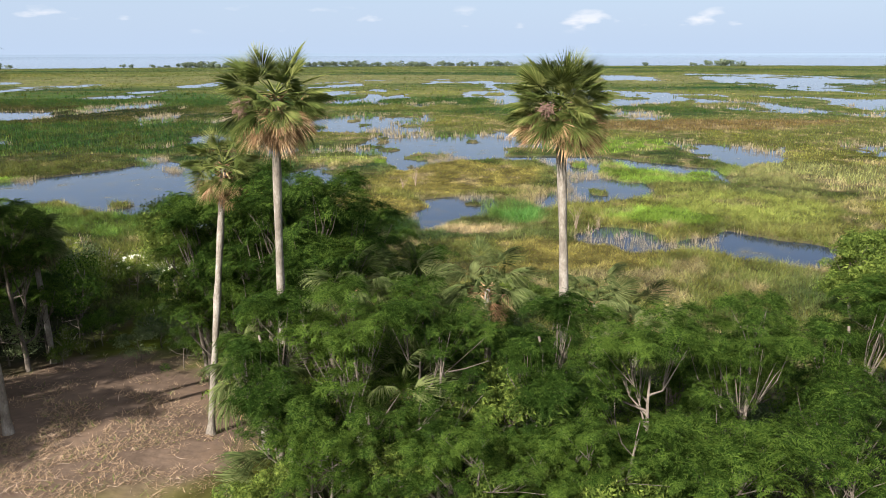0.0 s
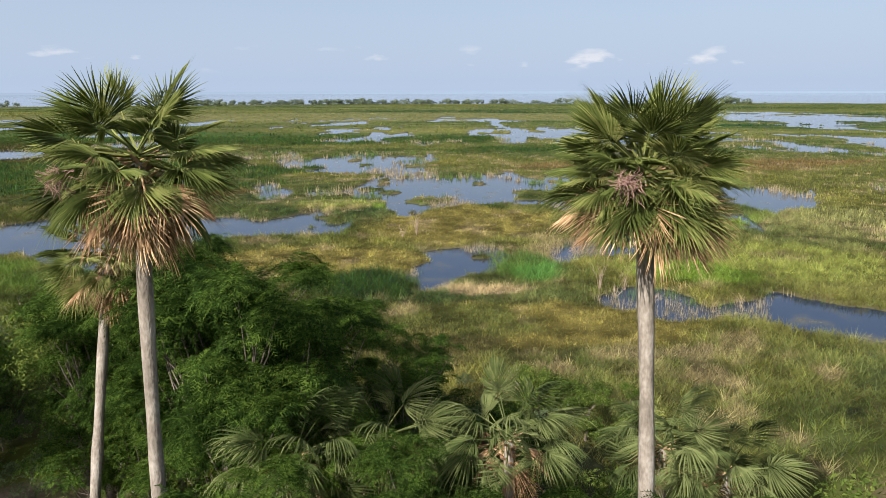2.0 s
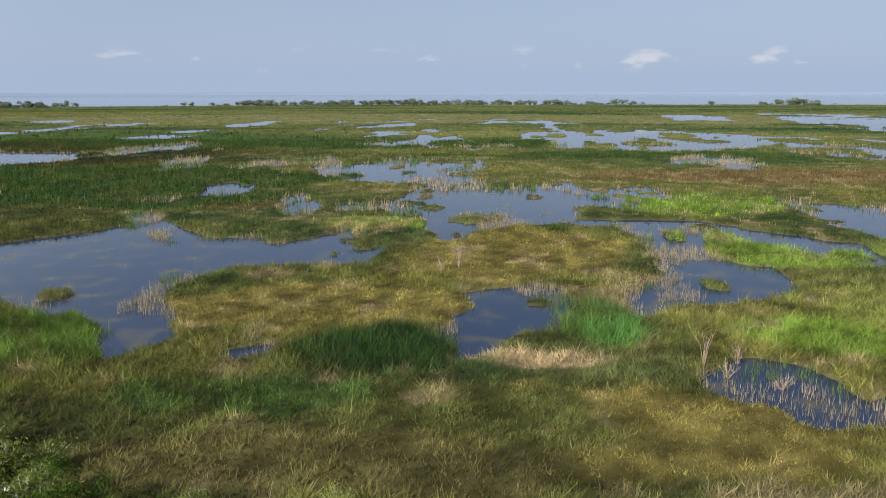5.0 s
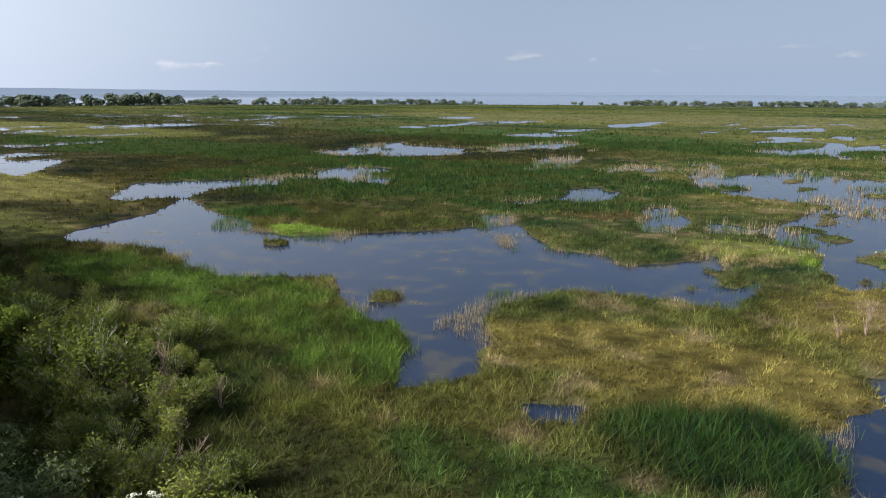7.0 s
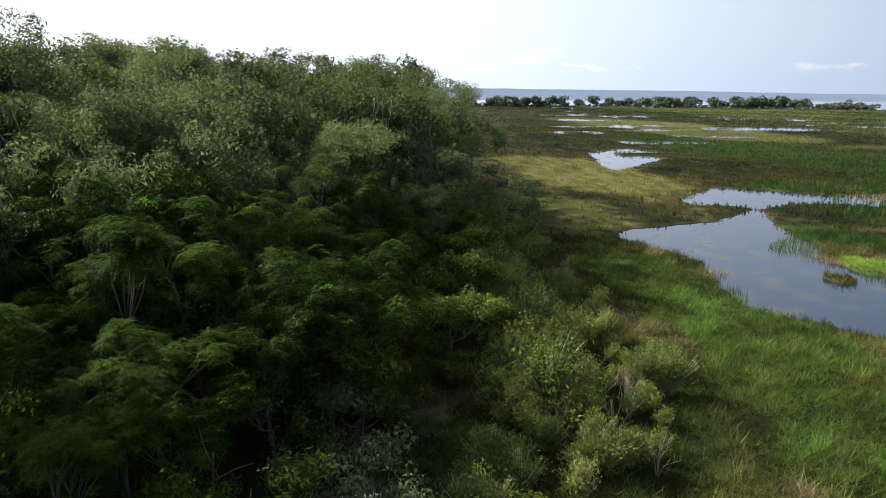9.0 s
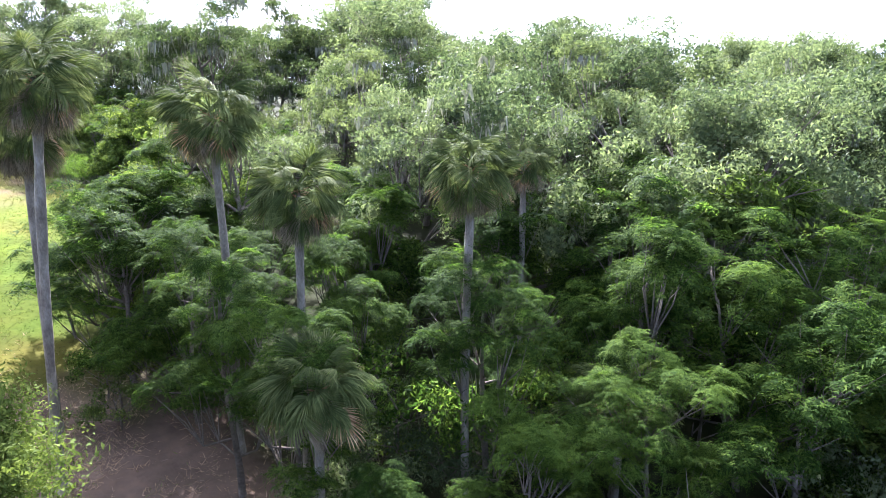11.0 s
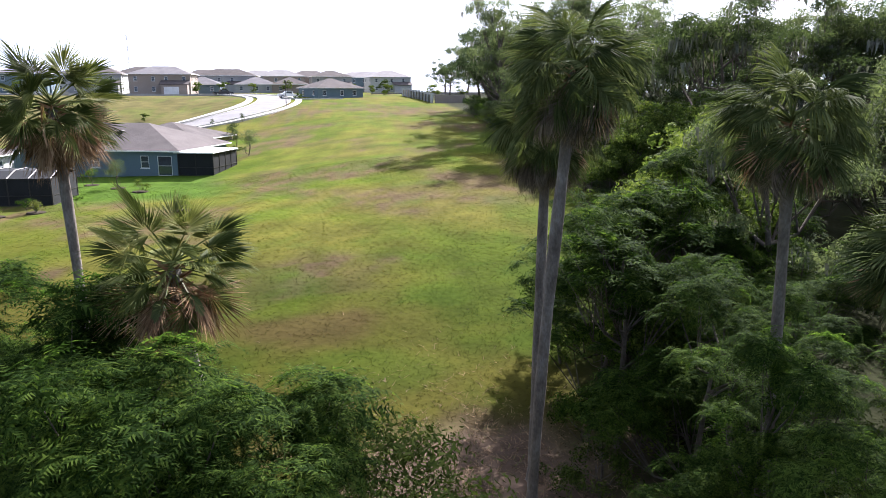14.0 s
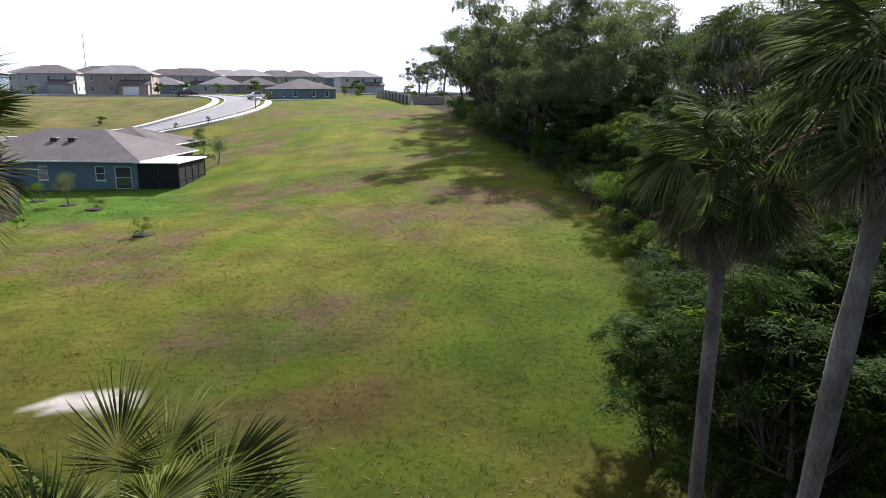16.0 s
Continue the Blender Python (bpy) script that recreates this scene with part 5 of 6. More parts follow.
# far trees along the lake's shore
woods = Heap()
form = cluster(np.random.default_rng(3), 22, 1.0, 0.55, 0.7)
for k in range(1700):
    a = radians(trng.uniform(-42, 88))
    dense = float(rough(a * 900, 0.0, 110, 211)) + 0.24 * float(ramp(a, 0.7, 1.0))
    if trng.uniform() > ramp(dense, 0.34, 0.66):
        continue
    far = 925 + trng.normal(0, 14) + 0.22 * max(0, -900 * math.sin(a)) - 90 * float(ramp(a, 0.9, 1.4))
    x, y = -far * math.sin(a), far * math.cos(a)
    h = (1.2 + 7.0 * trng.uniform() ** 3.0) * (0.45 + 0.9 * dense) * (1 + 0.35 * float(ramp(a, 0.7, 0.95)))
    n = 6
    c = np.array([x, y, 0.3]) + trng.normal(0, 1, (n, 3)) * [h * 0.35, 1, h * 0.12] + [0, 0, h * 0.55]
    woods.add(*strewn(form, c, turned(trng.uniform(0, 6, n), trng.normal(0, 0.4, n)), h * trng.uniform(0.3, 0.55, n)))
tagged(put("far_woods", woods.mesh("far_woods", FAR_LEAF)), "dark scattered trees along the lake's distant shore", "far trees", kind="stuff")

# ---- the houses on the slope ----
def roof_hip(wide, deep, low, rise, over=0.5, gable=0.0):
    """A hip roof with eaves and a soffit, as one shell."""
    x0, x1, y0, y1 = -over, wide + over, -over, deep + over
    cut = (deep / 2 + over) * (1 - gable)
    top = low + rise
    my = deep / 2
    if wide < deep:
        my = None
    v = [(x0, y0, low), (x1, y0, low), (x1, y1, low), (x0, y1, low), (x0, y0, low + 0.16), (x1, y0, low + 0.16), (x1, y1, low + 0.16), (x0, y1, low + 0.16)]
    if my is not None:
        v += [(x0 + cut, my, top), (x1 - cut, my, top)]
        f = [(4, 5, 9), (4, 9, 8), (6, 7, 8), (6, 8, 9), (5, 6, 9), (7, 4, 8)]
    else:
        c = wide / 2 + over
        v += [(wide / 2, y0 + c, top), (wide / 2, y1 - c, top)]
        f = [(5, 6, 9), (5, 9, 8), (7, 4, 8), (7, 8, 9), (4, 5, 8), (6, 7, 9)]
    f += [(0, 2, 1), (0, 3, 2)]
    for a, b in ((0, 1), (1, 2), (2, 3), (3, 0)):
        f += [(a, b, b + 4), (a, b + 4, a + 4)]
    return v, f


def window_in(root, m, a, b, lo, hi, name="window"):
    """A window set in an opening: frame with a bar, and its pane."""
    w = Heap()
    t = 0.07
    for q in (((a, 0.03, lo), (a + t, 0.13, hi)), ((b - t, 0.03, lo), (b, 0.13, hi)), ((a + t, 0.03, lo), (b - t, 0.13, lo + t)), ((a + t, 0.03, hi - t), (b - t, 0.13, hi)),
              ((a + t, 0.05, (lo + hi) / 2 - 0.025), (b - t, 0.11, (lo + hi) / 2 + 0.025))):
        w.add(*block(*q))
    fr = put(name, w.mesh("window", TRIM), root, m)
    put("pane", Heap().add(*block((a + t, 0.07, lo + t), (b - t, 0.085, hi - t))).mesh("pane", GLASS), fr)
    put("sill", Heap().add(*block((a - 0.06, -0.06, lo - 0.08), (b + 0.06, 0.12, lo - 0.003))).mesh("sill", TRIM), fr)


def house(x, y, turn, wide, deep, floors, walls, label, base=None, rise=2.6, group="houses of the estate", front=None, garage=False, roof=ROOF):
    """A rendered house with a shingled hip roof; its front wall runs along its own +x from the given corner, and the house lies behind it."""
    z = float(ground_z(x, y)) if base is None else base
    root = thing("house", pose(x, y, z, 0, 0, turn), label, "house", group)
    eave = 2.75 * floors + (0.25 if floors > 1 else 0)
    sides = [("wall", pose(0, 0, 0), wide), ("wall", pose(wide, 0.0, 0, 0, 0, 90), deep), ("wall", pose(wide, deep, 0, 0, 0, 180), wide), ("wall", pose(0, deep, 0, 0, 0, 270), deep)]
    for k, (name, m, long_) in enumerate(sides):
        holes = []
        n = max(1, int(long_ // 4.2))
        for fl in range(floors):
            for q in range(n):
                c = (q + 0.5) * long_ / n + (0.35 if q % 2 else -0.3)
                lo = 0.9 + fl * 2.95
                holes.append((c - 0.5, c + 0.5, lo, lo + 1.35, fl))
        if k == 0 and front:
            holes = [(a, b, lo, hi, 0) for a, b, lo, hi in front]
        cols = sorted({(a, b) for a, b, *_ in holes})
        h = Heap()
        xx = 0.2 if k in (1, 3) else 0.0
        stop = long_ - 0.2 if k in (1, 3) else long_
        for a, b in cols:
            h.add(*block((xx, 0, -1.2), (a, 0.2, eave)))
            zz = -1.2
            for aa, bb, lo, hi, fl in [q for q in holes if q[0] == a]:
                h.add(*block((a, 0, zz), (b, 0.2, lo)))
                zz = hi
            h.add(*block((a, 0, zz), (b, 0.2, eave)))
            xx = b
        h.add(*block((xx, 0, -1.2), (stop, 0.2, eave)))
        put(name, h.mesh("wall", walls), root, m)
        for a, b, lo, hi, fl in holes:
            window_in(root, m, a, b, lo, hi)
    put("roof", Heap().add(*roof_hip(wide, deep, eave + 0.003, rise)).mesh("roof", roof), root, label="shingled hip roof")
    put("floor_slab", Heap().add(*block((0.2, 0.2, -1.0), (wide - 0.2, deep - 0.2, 0.05))).mesh("floor_slab", CONCRETE), root)
    band = Heap()
    for a, b in (((-0.52, -0.56, eave + 0.01), (wide + 0.52, -0.5, eave + 0.15)), ((-0.56, -0.5, eave + 0.01), (-0.5, deep + 0.5, eave + 0.15)), ((wide + 0.5, -0.5, eave + 0.01), (wide + 0.56, deep + 0.5, eave + 0.15))):
        band.add(*block(a, b))
    put("fascia", band.mesh("fascia", TRIM), root, label="pale eaves board")
    if floors > 1:
        # a lower wing with its own roof
        put("wing", Heap().add(*block((wide * 0.55, -3.0, -1.2), (wide - 0.4, -0.003, 2.75))).mesh("wing", walls), root)
        put("wing_roof", Heap().add(*[[(wide * 0.55 - 0.4, -3.4, 2.75), (wide, -3.4, 2.75), (wide, -0.05, 3.9), (wide * 0.55 - 0.4, -0.05, 3.9), (wide * 0.55 - 0.4, -3.4, 2.9), (wide, -3.4, 2.9), (wide, -0.05, 4.05), (wide * 0.55 - 0.4, -0.05, 4.05)],
                                     block((0, 0, 0), (1, 1, 1))[1]]).mesh("wing_roof", ROOF), root)
        if garage:
            put("garage_door", bevelled("garage_door", (wide * 0.6, -3.06, 0.0), (wide * 0.6 + 4.2, -2.99, 2.2), TRIM), root)
    return root


TURN_N = 162
# the near blue house: its garden side looks over the slope
near = house(21.6, -51.3, TURN_N, 20.0, 13.5, 1, WALL_BLUE, "single-storey blue-grey house with a brown shingled hip roof", 6.55, 2.9, front=[(9.7, 10.7, 0.9, 2.3), (15.6, 16.6, 0.9, 2.3), (17.6, 19.3, 0.08, 2.3)])
for px_, py_, up, mat in ((9.4, 3.9, 1.98, DARK_METAL), (11.3, 3.9, 1.98, DARK_METAL), (15.0, 5.9, 1.58, ALU), (15.9, 6.1, 1.4, ALU)):
    put("roof_vent", bevelled("roof_vent", (px_ - 0.35, py_ - 0.3, 2.75 + up - 0.25), (px_ + 0.35, py_ + 0.3, 2.75 + up + 0.14), mat), near)


def screened(x, y, turn, base, wide, deep, high, label, roofed, group="", name="screened_porch"):
    """A cage of dark posts and insect screen, with a pale roof panel or an open frame above."""
    root = thing(name, pose(x, y, base, 0, 0, turn), label, "porch")
    n, m = max(2, round(wide / 1.8)), max(2, round(deep / 1.8))
    for k in range(n + 1):
        for yy in (0, deep):
            xx = wide * k / n
            put("post", bevelled("post", (xx - 0.05, yy - 0.05, -0.6), (xx + 0.05, yy + 0.05, high), DARK_METAL, 0.01), root)
    for k in range(1, m):
        for xx in (0, wide):
            yy = deep * k / m
            put("post", bevelled("post", (xx - 0.05, yy - 0.05, -0.6), (xx + 0.05, yy + 0.05, high), DARK_METAL, 0.01), root)
    for zz in (0.1, 0.95, high - 0.06):
        for a, b in (((-0.045, -0.045, zz), (wide + 0.045, 0.045, zz + 0.07)), ((-0.045, deep - 0.045, zz), (wide + 0.045, deep + 0.045, zz + 0.07)), ((-0.043, 0.05, zz), (0.043, deep - 0.05, zz + 0.066)), ((wide - 0.043, 0.05, zz), (wide + 0.043, deep - 0.05, zz + 0.066))):
            put("rail", Heap().add(*block(a, b)).mesh("rail", DARK_METAL), root)
    for a, b in (((0.06, -0.006, -0.5), (wide - 0.06, 0.006, high - 0.07)), ((0.06, deep - 0.006, -0.5), (wide - 0.06, deep + 0.006, high - 0.07)), ((-0.006, 0.06, -0.5), (0.006, deep - 0.06, high - 0.07)), ((wide - 0.006, 0.06, -0.5), (wide + 0.006, deep - 0.06, high - 0.07))):
        put("screen", Heap().add(*block(a, b)).mesh("screen", SCREEN), root)
    put("floor_slab", Heap().add(*block((0, 0, -0.6), (wide, deep, 0.06))).mesh("floor_slab", CONCRETE), root)
    if roofed:
        v, f = block((-0.3, -0.4, high), (wide + 0.2, deep + 0.2, high + 0.12))
        put("roof_panel", Heap().add(v, f).mesh("roof_panel", ALU), root, label="sunlit white roof panel")
    else:
        for k in range(n + 1):
            xx = wide * k / n
            put("rafter", Heap().add(*tube([(xx, 0, high), (xx, deep * 0.3, high + 0.55), (xx, deep * 0.7, high + 0.55), (xx, deep, high)], [0.05] * 4, 4)).mesh("rafter", ALU if k in (0,) else DARK_METAL), root)
        v = np.array([(0, 0, high), (wide, 0, high), (wide, deep * 0.3, high + 0.52), (0, deep * 0.3, high + 0.52), (wide, deep * 0.7, high + 0.52), (0, deep * 0.7, high + 0.52), (wide, deep, high), (0, deep, high)])
        put("roof_screen", Heap().add(v, [(0, 1, 2), (0, 2, 3), (3, 2, 4), (3, 4, 5), (5, 4, 6), (5, 6, 7)]).mesh("roof_screen", SCREEN), root)
    return root


ca, sa = math.cos(radians(TURN_N)), math.sin(radians(TURN_N))
PX, PY = 21.6 + 20.03 * ca, -51.3 + 20.03 * sa
screened(PX, PY, TURN_N, 6.6, 4.1, 6.6, 2.6, "dark screened porch with a white roof panel beside the house", True)
screened(21.3, -29.0, 176, 6.0, 10.7, 6.0, 2.5, "dark screened pool cage with pale rafters", False, name="pool_cage")
house(38.0, -39.0, 172, 16, 12, 1, WALL_GREY, "single-storey pale house beside the pool cage", 6.3, 2.8)
house(15.5, -69.0, TURN_N, 13, 13, 1, WALL_TAN, "single-storey house with a brown hip roof behind the blue one", 6.5, 2.3)

# two-storey houses along the crest
for k, (x, y, w, d, col, tag) in enumerate([
        (36.5, -189, 17.5, 11, WALL_TAN, "two-storey tan house with a brown hip roof"), (55, -196, 15, 11, WALL_GREY, "two-storey pale grey house with a dark hip roof"), (76, -200, 15, 11, WALL_BLUE, "two-storey blue-grey house on the crest"),
        (22, -224, 20, 12, WALL_GREY, "long two-storey grey house behind the street"), (2, -236, 17, 12, WALL_TAN, "two-storey brownish house behind the street"), (-18, -240, 15, 12, WALL_GREY, "two-storey grey house with a complex roof"),
        (-28, -262, 24, 13, WALL_BLUE, "large two-storey house on the skyline"), (-10, -275, 16, 12, WALL_TAN, "distant two-storey tan house"), (98, -215, 16, 12, WALL_TAN, "two-storey house at the far end of the row")]):
    house(x, y, 176 + (k % 3) * 4, w, d, 2, col, tag, rise=2.5, garage=k % 2 == 0, roof=(ROOF_HAZED, ROOF)[k % 2])
for k, (x, y, w, floors, col, tag) in enumerate([
        (47, -214, 17, 2, WALL_TAN, "two-storey beige house between its neighbours"), (67, -224, 18, 2, WALL_GREY, "two-storey grey house in the second row"), (30, -246, 18, 2, WALL_TAN, "two-storey house with a wide grey roof"),
        (10, -250, 17, 2, WALL_GREY, "two-storey house in the back row"), (-8, -256, 18, 2, WALL_TAN, "two-storey beige house in the back row"), (8, -212, 13, 1, WALL_GREY, "single-storey pale house beside the bend"),
        (-4, -208, 12, 1, WALL_TAN, "single-storey tan house beside the bend"), (-40, -240, 16, 2, WALL_GREY, "grey house near the skyline trees"), (88, -230, 18, 2, WALL_BLUE, "blue-grey house behind the crest row"), (24, -203, 12, 1, WALL_BLUE, "low blue-grey house by the street")]):
    house(x, y, 174 + (k % 4) * 4, w, 12, floors, col, tag, rise=2.7, garage=k % 3 == 0, roof=(ROOF, ROOF_HAZED)[k % 2])
house(-16.8, -149, 203, 13, 12, 1, WALL_BLUE, "single-storey dark blue house with a grey roof", 14.1, 2.6)


# ---- road, pavement, kerbs ----
def ribbon(name, line, left, right, up, thick, material, label, count=60):
    """A strip that follows the ground along a bent line."""
    p = np.array(line, float)
    t = np.linspace(0, len(p) - 1, count)
    k = np.clip(t.astype(int), 0, len(p) - 2)
    f = (t - k)[:, None]
    q = [p[np.clip(k + o, 0, len(p) - 1)] for o in (-1, 0, 1, 2)]
    c = 0.5 * (2 * q[1] + (q[2] - q[0]) * f + (2 * q[0] - 5 * q[1] + 4 * q[2] - q[3]) * f ** 2 + (3 * q[1] - q[0] - 3 * q[2] + q[3]) * f ** 3)
    d = np.gradient(c, axis=0)
    d /= np.linalg.norm(d, axis=1)[:, None]
    nrm = np.stack([-d[:, 1], d[:, 0]], -1)
    a, b = c + nrm * left, c + nrm * right
    z = np.maximum.reduce([ground_z(e[:, 0], e[:, 1]) for e in (a, b, c)])
    z = np.convolve(np.pad(z, 3, mode="edge"), np.ones(7) / 7, "valid") + up
    v = np.concatenate([np.column_stack([a, z]), np.column_stack([b, z]), np.column_stack([a, z - thick]), np.column_stack([b, z - thick])])
    i = np.arange(count - 1)
    n = count
    faces = []
    for s, e in ((0, n), (n, 3 * n), (3 * n, 2 * n), (2 * n, 0)):
        faces += [np.stack([s + i, s + i + 1, e + i + 1], -1), np.stack([s + i, e + i + 1, e + i], -1)]
    return tagged(put(name, mesh(name, v, np.concatenate(faces), material)), label, name.replace("_", " "), kind="structure")


ROAD = [(30, -88), (14, -96), (4, -104), (-3, -117), (-6, -132), (-5, -150), (0, -168), (12, -182), (40, -183), (90, -190)]
ribbon("road", ROAD, -3.6, 3.6, 0.12, 1.2, ASPHALT, "pale sunlit curving estate road")
ribbon("pavement", ROAD, -6.4, -4.9, 0.2, 1.0, CONCRETE, "pale concrete pavement beside the road")
ribbon("pavement", ROAD, 4.9, 6.4, 0.2, 1.0, CONCRETE, "pale concrete pavement beside the road")
ribbon("kerb", ROAD, -3.85, -3.603, 0.22, 1.0, CONCRETE, "low concrete kerb")
ribbon("kerb", ROAD, 3.603, 3.85, 0.22, 1.0, CONCRETE, "low concrete kerb")
ribbon("driveway", [(-8, -142), (-14, -141), (-22, -144)], -1.6, 1.6, 0.2, 0.8, CONCRETE, "short concrete drive", 20)
ribbon("distant_road", [(-38, -200), (-52, -190), (-66, -186), (-95, -190)], -4, 4, 0.25, 1.0, ASPHALT, "far sunlit road beyond the wall", 24)

# the estate's wall, with its piers
estate = thing("boundary_wall", pose(-41.6, -124, 0), "pale boundary wall with piers and dark panels", "wall")
for k in range(11):
    x, y = -41.6 + 0.05 * k, -124 - 4.0 * k
    z = float(ground_z(x, y))
    put("pier", bevelled("pier", (-0.3, -0.3, -0.5), (0.3, 0.3, 2.2), WALL_GREY, 0.03), estate, pose(x + 41.6, y + 124, z))
    if k < 10:
        put("panel", Heap().add(*block((-0.09, -3.7, -0.5), (0.09, -0.3, 1.85))).mesh("panel", WALL_TAN if k > 6 else DARK_METAL), estate, pose(x + 41.6, y + 124, z))
west_wall = thing("garden_wall", pose(-42.2, -123.6, 0), "low tan rendered wall beside shrubs", "wall")
for k in range(2):
    x = -42.2 - 3.6 * k
    put("panel", bevelled("panel", (-3.59, -0.1, -0.5), (0, 0.1, 1.7), WALL_TAN, 0.02), west_wall, pose(x + 42.2, 0, float(ground_z(x, -123.6))))


# ---- parked cars ----
def pickup(x, y, turn, paint, label):
    z = float(ground_z(x, y)) + 0.1
    root = thing("pickup_truck", pose(x, y, z, 0, 0, turn), label, "car", "parked cars")
    bm = bmesh.new()
    side = [(-2.7, 0.45), (-2.7, 1.0), (-0.9, 1.02), (-0.75, 1.7), (0.7, 1.75), (1.35, 1.12), (2.6, 0.98), (2.75, 0.5)]
    left, right = [bm.verts.new((a, -0.95, b)) for a, b in side], [bm.verts.new((a, 0.95, b)) for a, b in side]
    bm.faces.new(left)
    bm.faces.new(right[::-1])
    for k in range(len(side)):
        j = (k + 1) % len(side)
        bm.faces.new((left[j], left[k], right[k], right[j]))
    bmesh.ops.bevel(bm, geom=bm.edges[:], offset=0.07, segments=2, affect="EDGES")
    me = bpy.data.meshes.new("body")
    bm.to_mesh(me)
    bm.free()
    me.materials.append(paint)
    put("body", me, root)
    for yy in (-0.965, 0.955):
        put("side_window", Heap().add([(-0.6, yy, 1.1), (1.1, yy, 1.15), (0.62, yy, 1.62), (-0.62, yy, 1.6), (-0.6, yy + 0.01, 1.1), (1.1, yy + 0.01, 1.15), (0.62, yy + 0.01, 1.62), (-0.62, yy + 0.01, 1.6)], block((0, 0, 0), (1, 1, 1))[1]).mesh("side_window", GLASS), root)
    for xx in (-1.75, 1.75):
        for yy in (-0.92, 0.92):
            w = put("wheel", Heap().add(*tube([(xx, yy - 0.12, 0.38), (xx, yy + 0.12, 0.38)], [0.38, 0.38], 14)).mesh("wheel", RUBBER), root)
            put("rim", Heap().add(*tube([(xx, yy - 0.13, 0.38), (xx, yy + 0.13, 0.38)], [0.22, 0.22], 10)).mesh("rim", ALU), w)
    for yy in (-0.7, 0.7):
        put("headlight", bevelled("headlight", (2.66, yy - 0.16, 0.72), (2.74, yy + 0.16, 0.9), TRIM, 0.01), root)
    return root


pickup(8.5, -172, 200, PAINT_DARK, "dark pickup truck parked by the kerb")
pickup(-9.5, -146.5, 15, PAINT_WHITE, "white pickup truck parked on a drive")

# the radio mast on the skyline
mast = thing("radio_mast", pose(52.5, -270, float(ground_z(52.5, -270))), "thin lattice radio mast", "mast")
for k in range(3):
    a = k * 2.094
    put("leg", Heap().add(*tube([(0.35 * math.cos(a), 0.35 * math.sin(a), 0), (0.25 * math.cos(a), 0.25 * math.sin(a), 23)], [0.05, 0.04], 4)).mesh("leg", DARK_METAL), mast)
lace = Heap()
for k in range(22):
    a = k * 2.094
    lace.add(*tube([(0.33 * math.cos(a), 0.33 * math.sin(a), k), (0.33 * math.cos(a + 2.094), 0.33 * math.sin(a + 2.094), k + 1)], [0.03, 0.03], 3))
put("lacing", lace.mesh("lacing", DARK_METAL), mast)
# lamp post by the road
post = thing("street_lamp", pose(-9.0, -118, float(ground_z(-9.0, -118))), "slim dark street lamp by the road", "street lamp")
put("pole", Heap().add(*tube([(0, 0, -0.2), (0, 0, 3), (0, 0, 5.2)], [0.09, 0.06, 0.05], 8)).mesh("pole", DARK_METAL), post)
put("lantern", bevelled("lantern", (-0.18, -0.18, 5.2), (0.18, 0.18, 5.6), DARK_METAL, 0.04), post)

# ---- garden planting ----
garden = np.random.default_rng(31)


def mulch_ring(x, y, r):
    v, f = tube([(0, 0, -0.1), (0, 0, 0.07)], [r, r * 0.9], 14)
    return tagged(put("mulch_ring", Heap().add(v, f).mesh("mulch_ring", MULCH), None, pose(x, y, float(ground_z(x, y)))), "round bed of dark mulch on the lawn", "mulch bed", "mulch beds")


for x, y, s, kind, pick in [(-0.94, -22.3, 1.0, THICKET, 0), (4.73, -34.9, 0.95, THICKET, 0), (7.44, -38.1, 2.0, GARDEN, 0), (10.75, -41.4, 0.95, THICKET, 1), (13.5, -23.5, 0.9, WILLOWS, 1), (10.8, -24.5, 0.8, WILLOWS, 0)]:
    plant(kind, x, y, 0.55 * s, garden.uniform(0, 360), pick, group="garden shrubs")
    mulch_ring(x, y, 0.8)
for x, y, s, pick in [(-4.44, -56.5, 1.25, 0), (-1.2, -75, 1.3, 1), (-2.2, -66, 0.9, 0), (9, -88, 0.7, 1), (-1, -100, 0.7, 1), (4, -96, 0.6, 1)]:
    plant(GARDEN, x, y, s, garden.uniform(0, 360), pick, group="young garden trees")
for x, y, s, pick in [(18, -110, 0.45, 0), (-12, -140, 0.6, 1), (16, -178, 0.9, 2), (10, -190, 1.0, 0), (-9, -200, 1.0, 2), (2, -205, 0.9, 0), (-24, -200, 0.8, 1), (-36, -168, 0.6, 1), (-33, -172, 0.7, 2), (-39, -180, 0.9, 0), (-47, -128, 0.6, 1), (-50, -130, 0.8, 0), (-45, -140, 0.9, 2), (-30, -205, 0.9, 0), (-41, -205, 1.1, 2), (48, -182, 0.8, 0), (66, -188, 0.9, 2)]:
    plant(BROAD, x, y, 0.6 * s, garden.uniform(0, 360), pick, group="young garden trees")
for x, y, s in [(-2.2, -60, 0.42), (-2.9, -58.2, 0.42), (-3.5, -60.5, 0.45), (-1.5, -62, 0.45), (11.5, -24.4, 0.5), (15.5, -24.8, 0.5), (17, -25, 0.45), (8.2, -26.5, 0.4), (0, -66, 0.5), (22, -60, 0.7), (25, -58, 0.7), (28, -62, 0.8)]:
    plant(THICKET, x, y, 0.75 * s, garden.uniform(0, 360), int(garden.integers(2)), group="low hedge shrubs")
for k in range(26):
    x, y = -48 - garden.uniform(0, 70), -88 - 5.5 * k + garden.uniform(-3, 3)
    plant(OAKS, x, y, garden.uniform(0.6, 0.95), garden.uniform(0, 360), int(garden.integers(8)), group="woodland trees")

# ---- reeds and grasses ----
grng = np.random.default_rng(77)


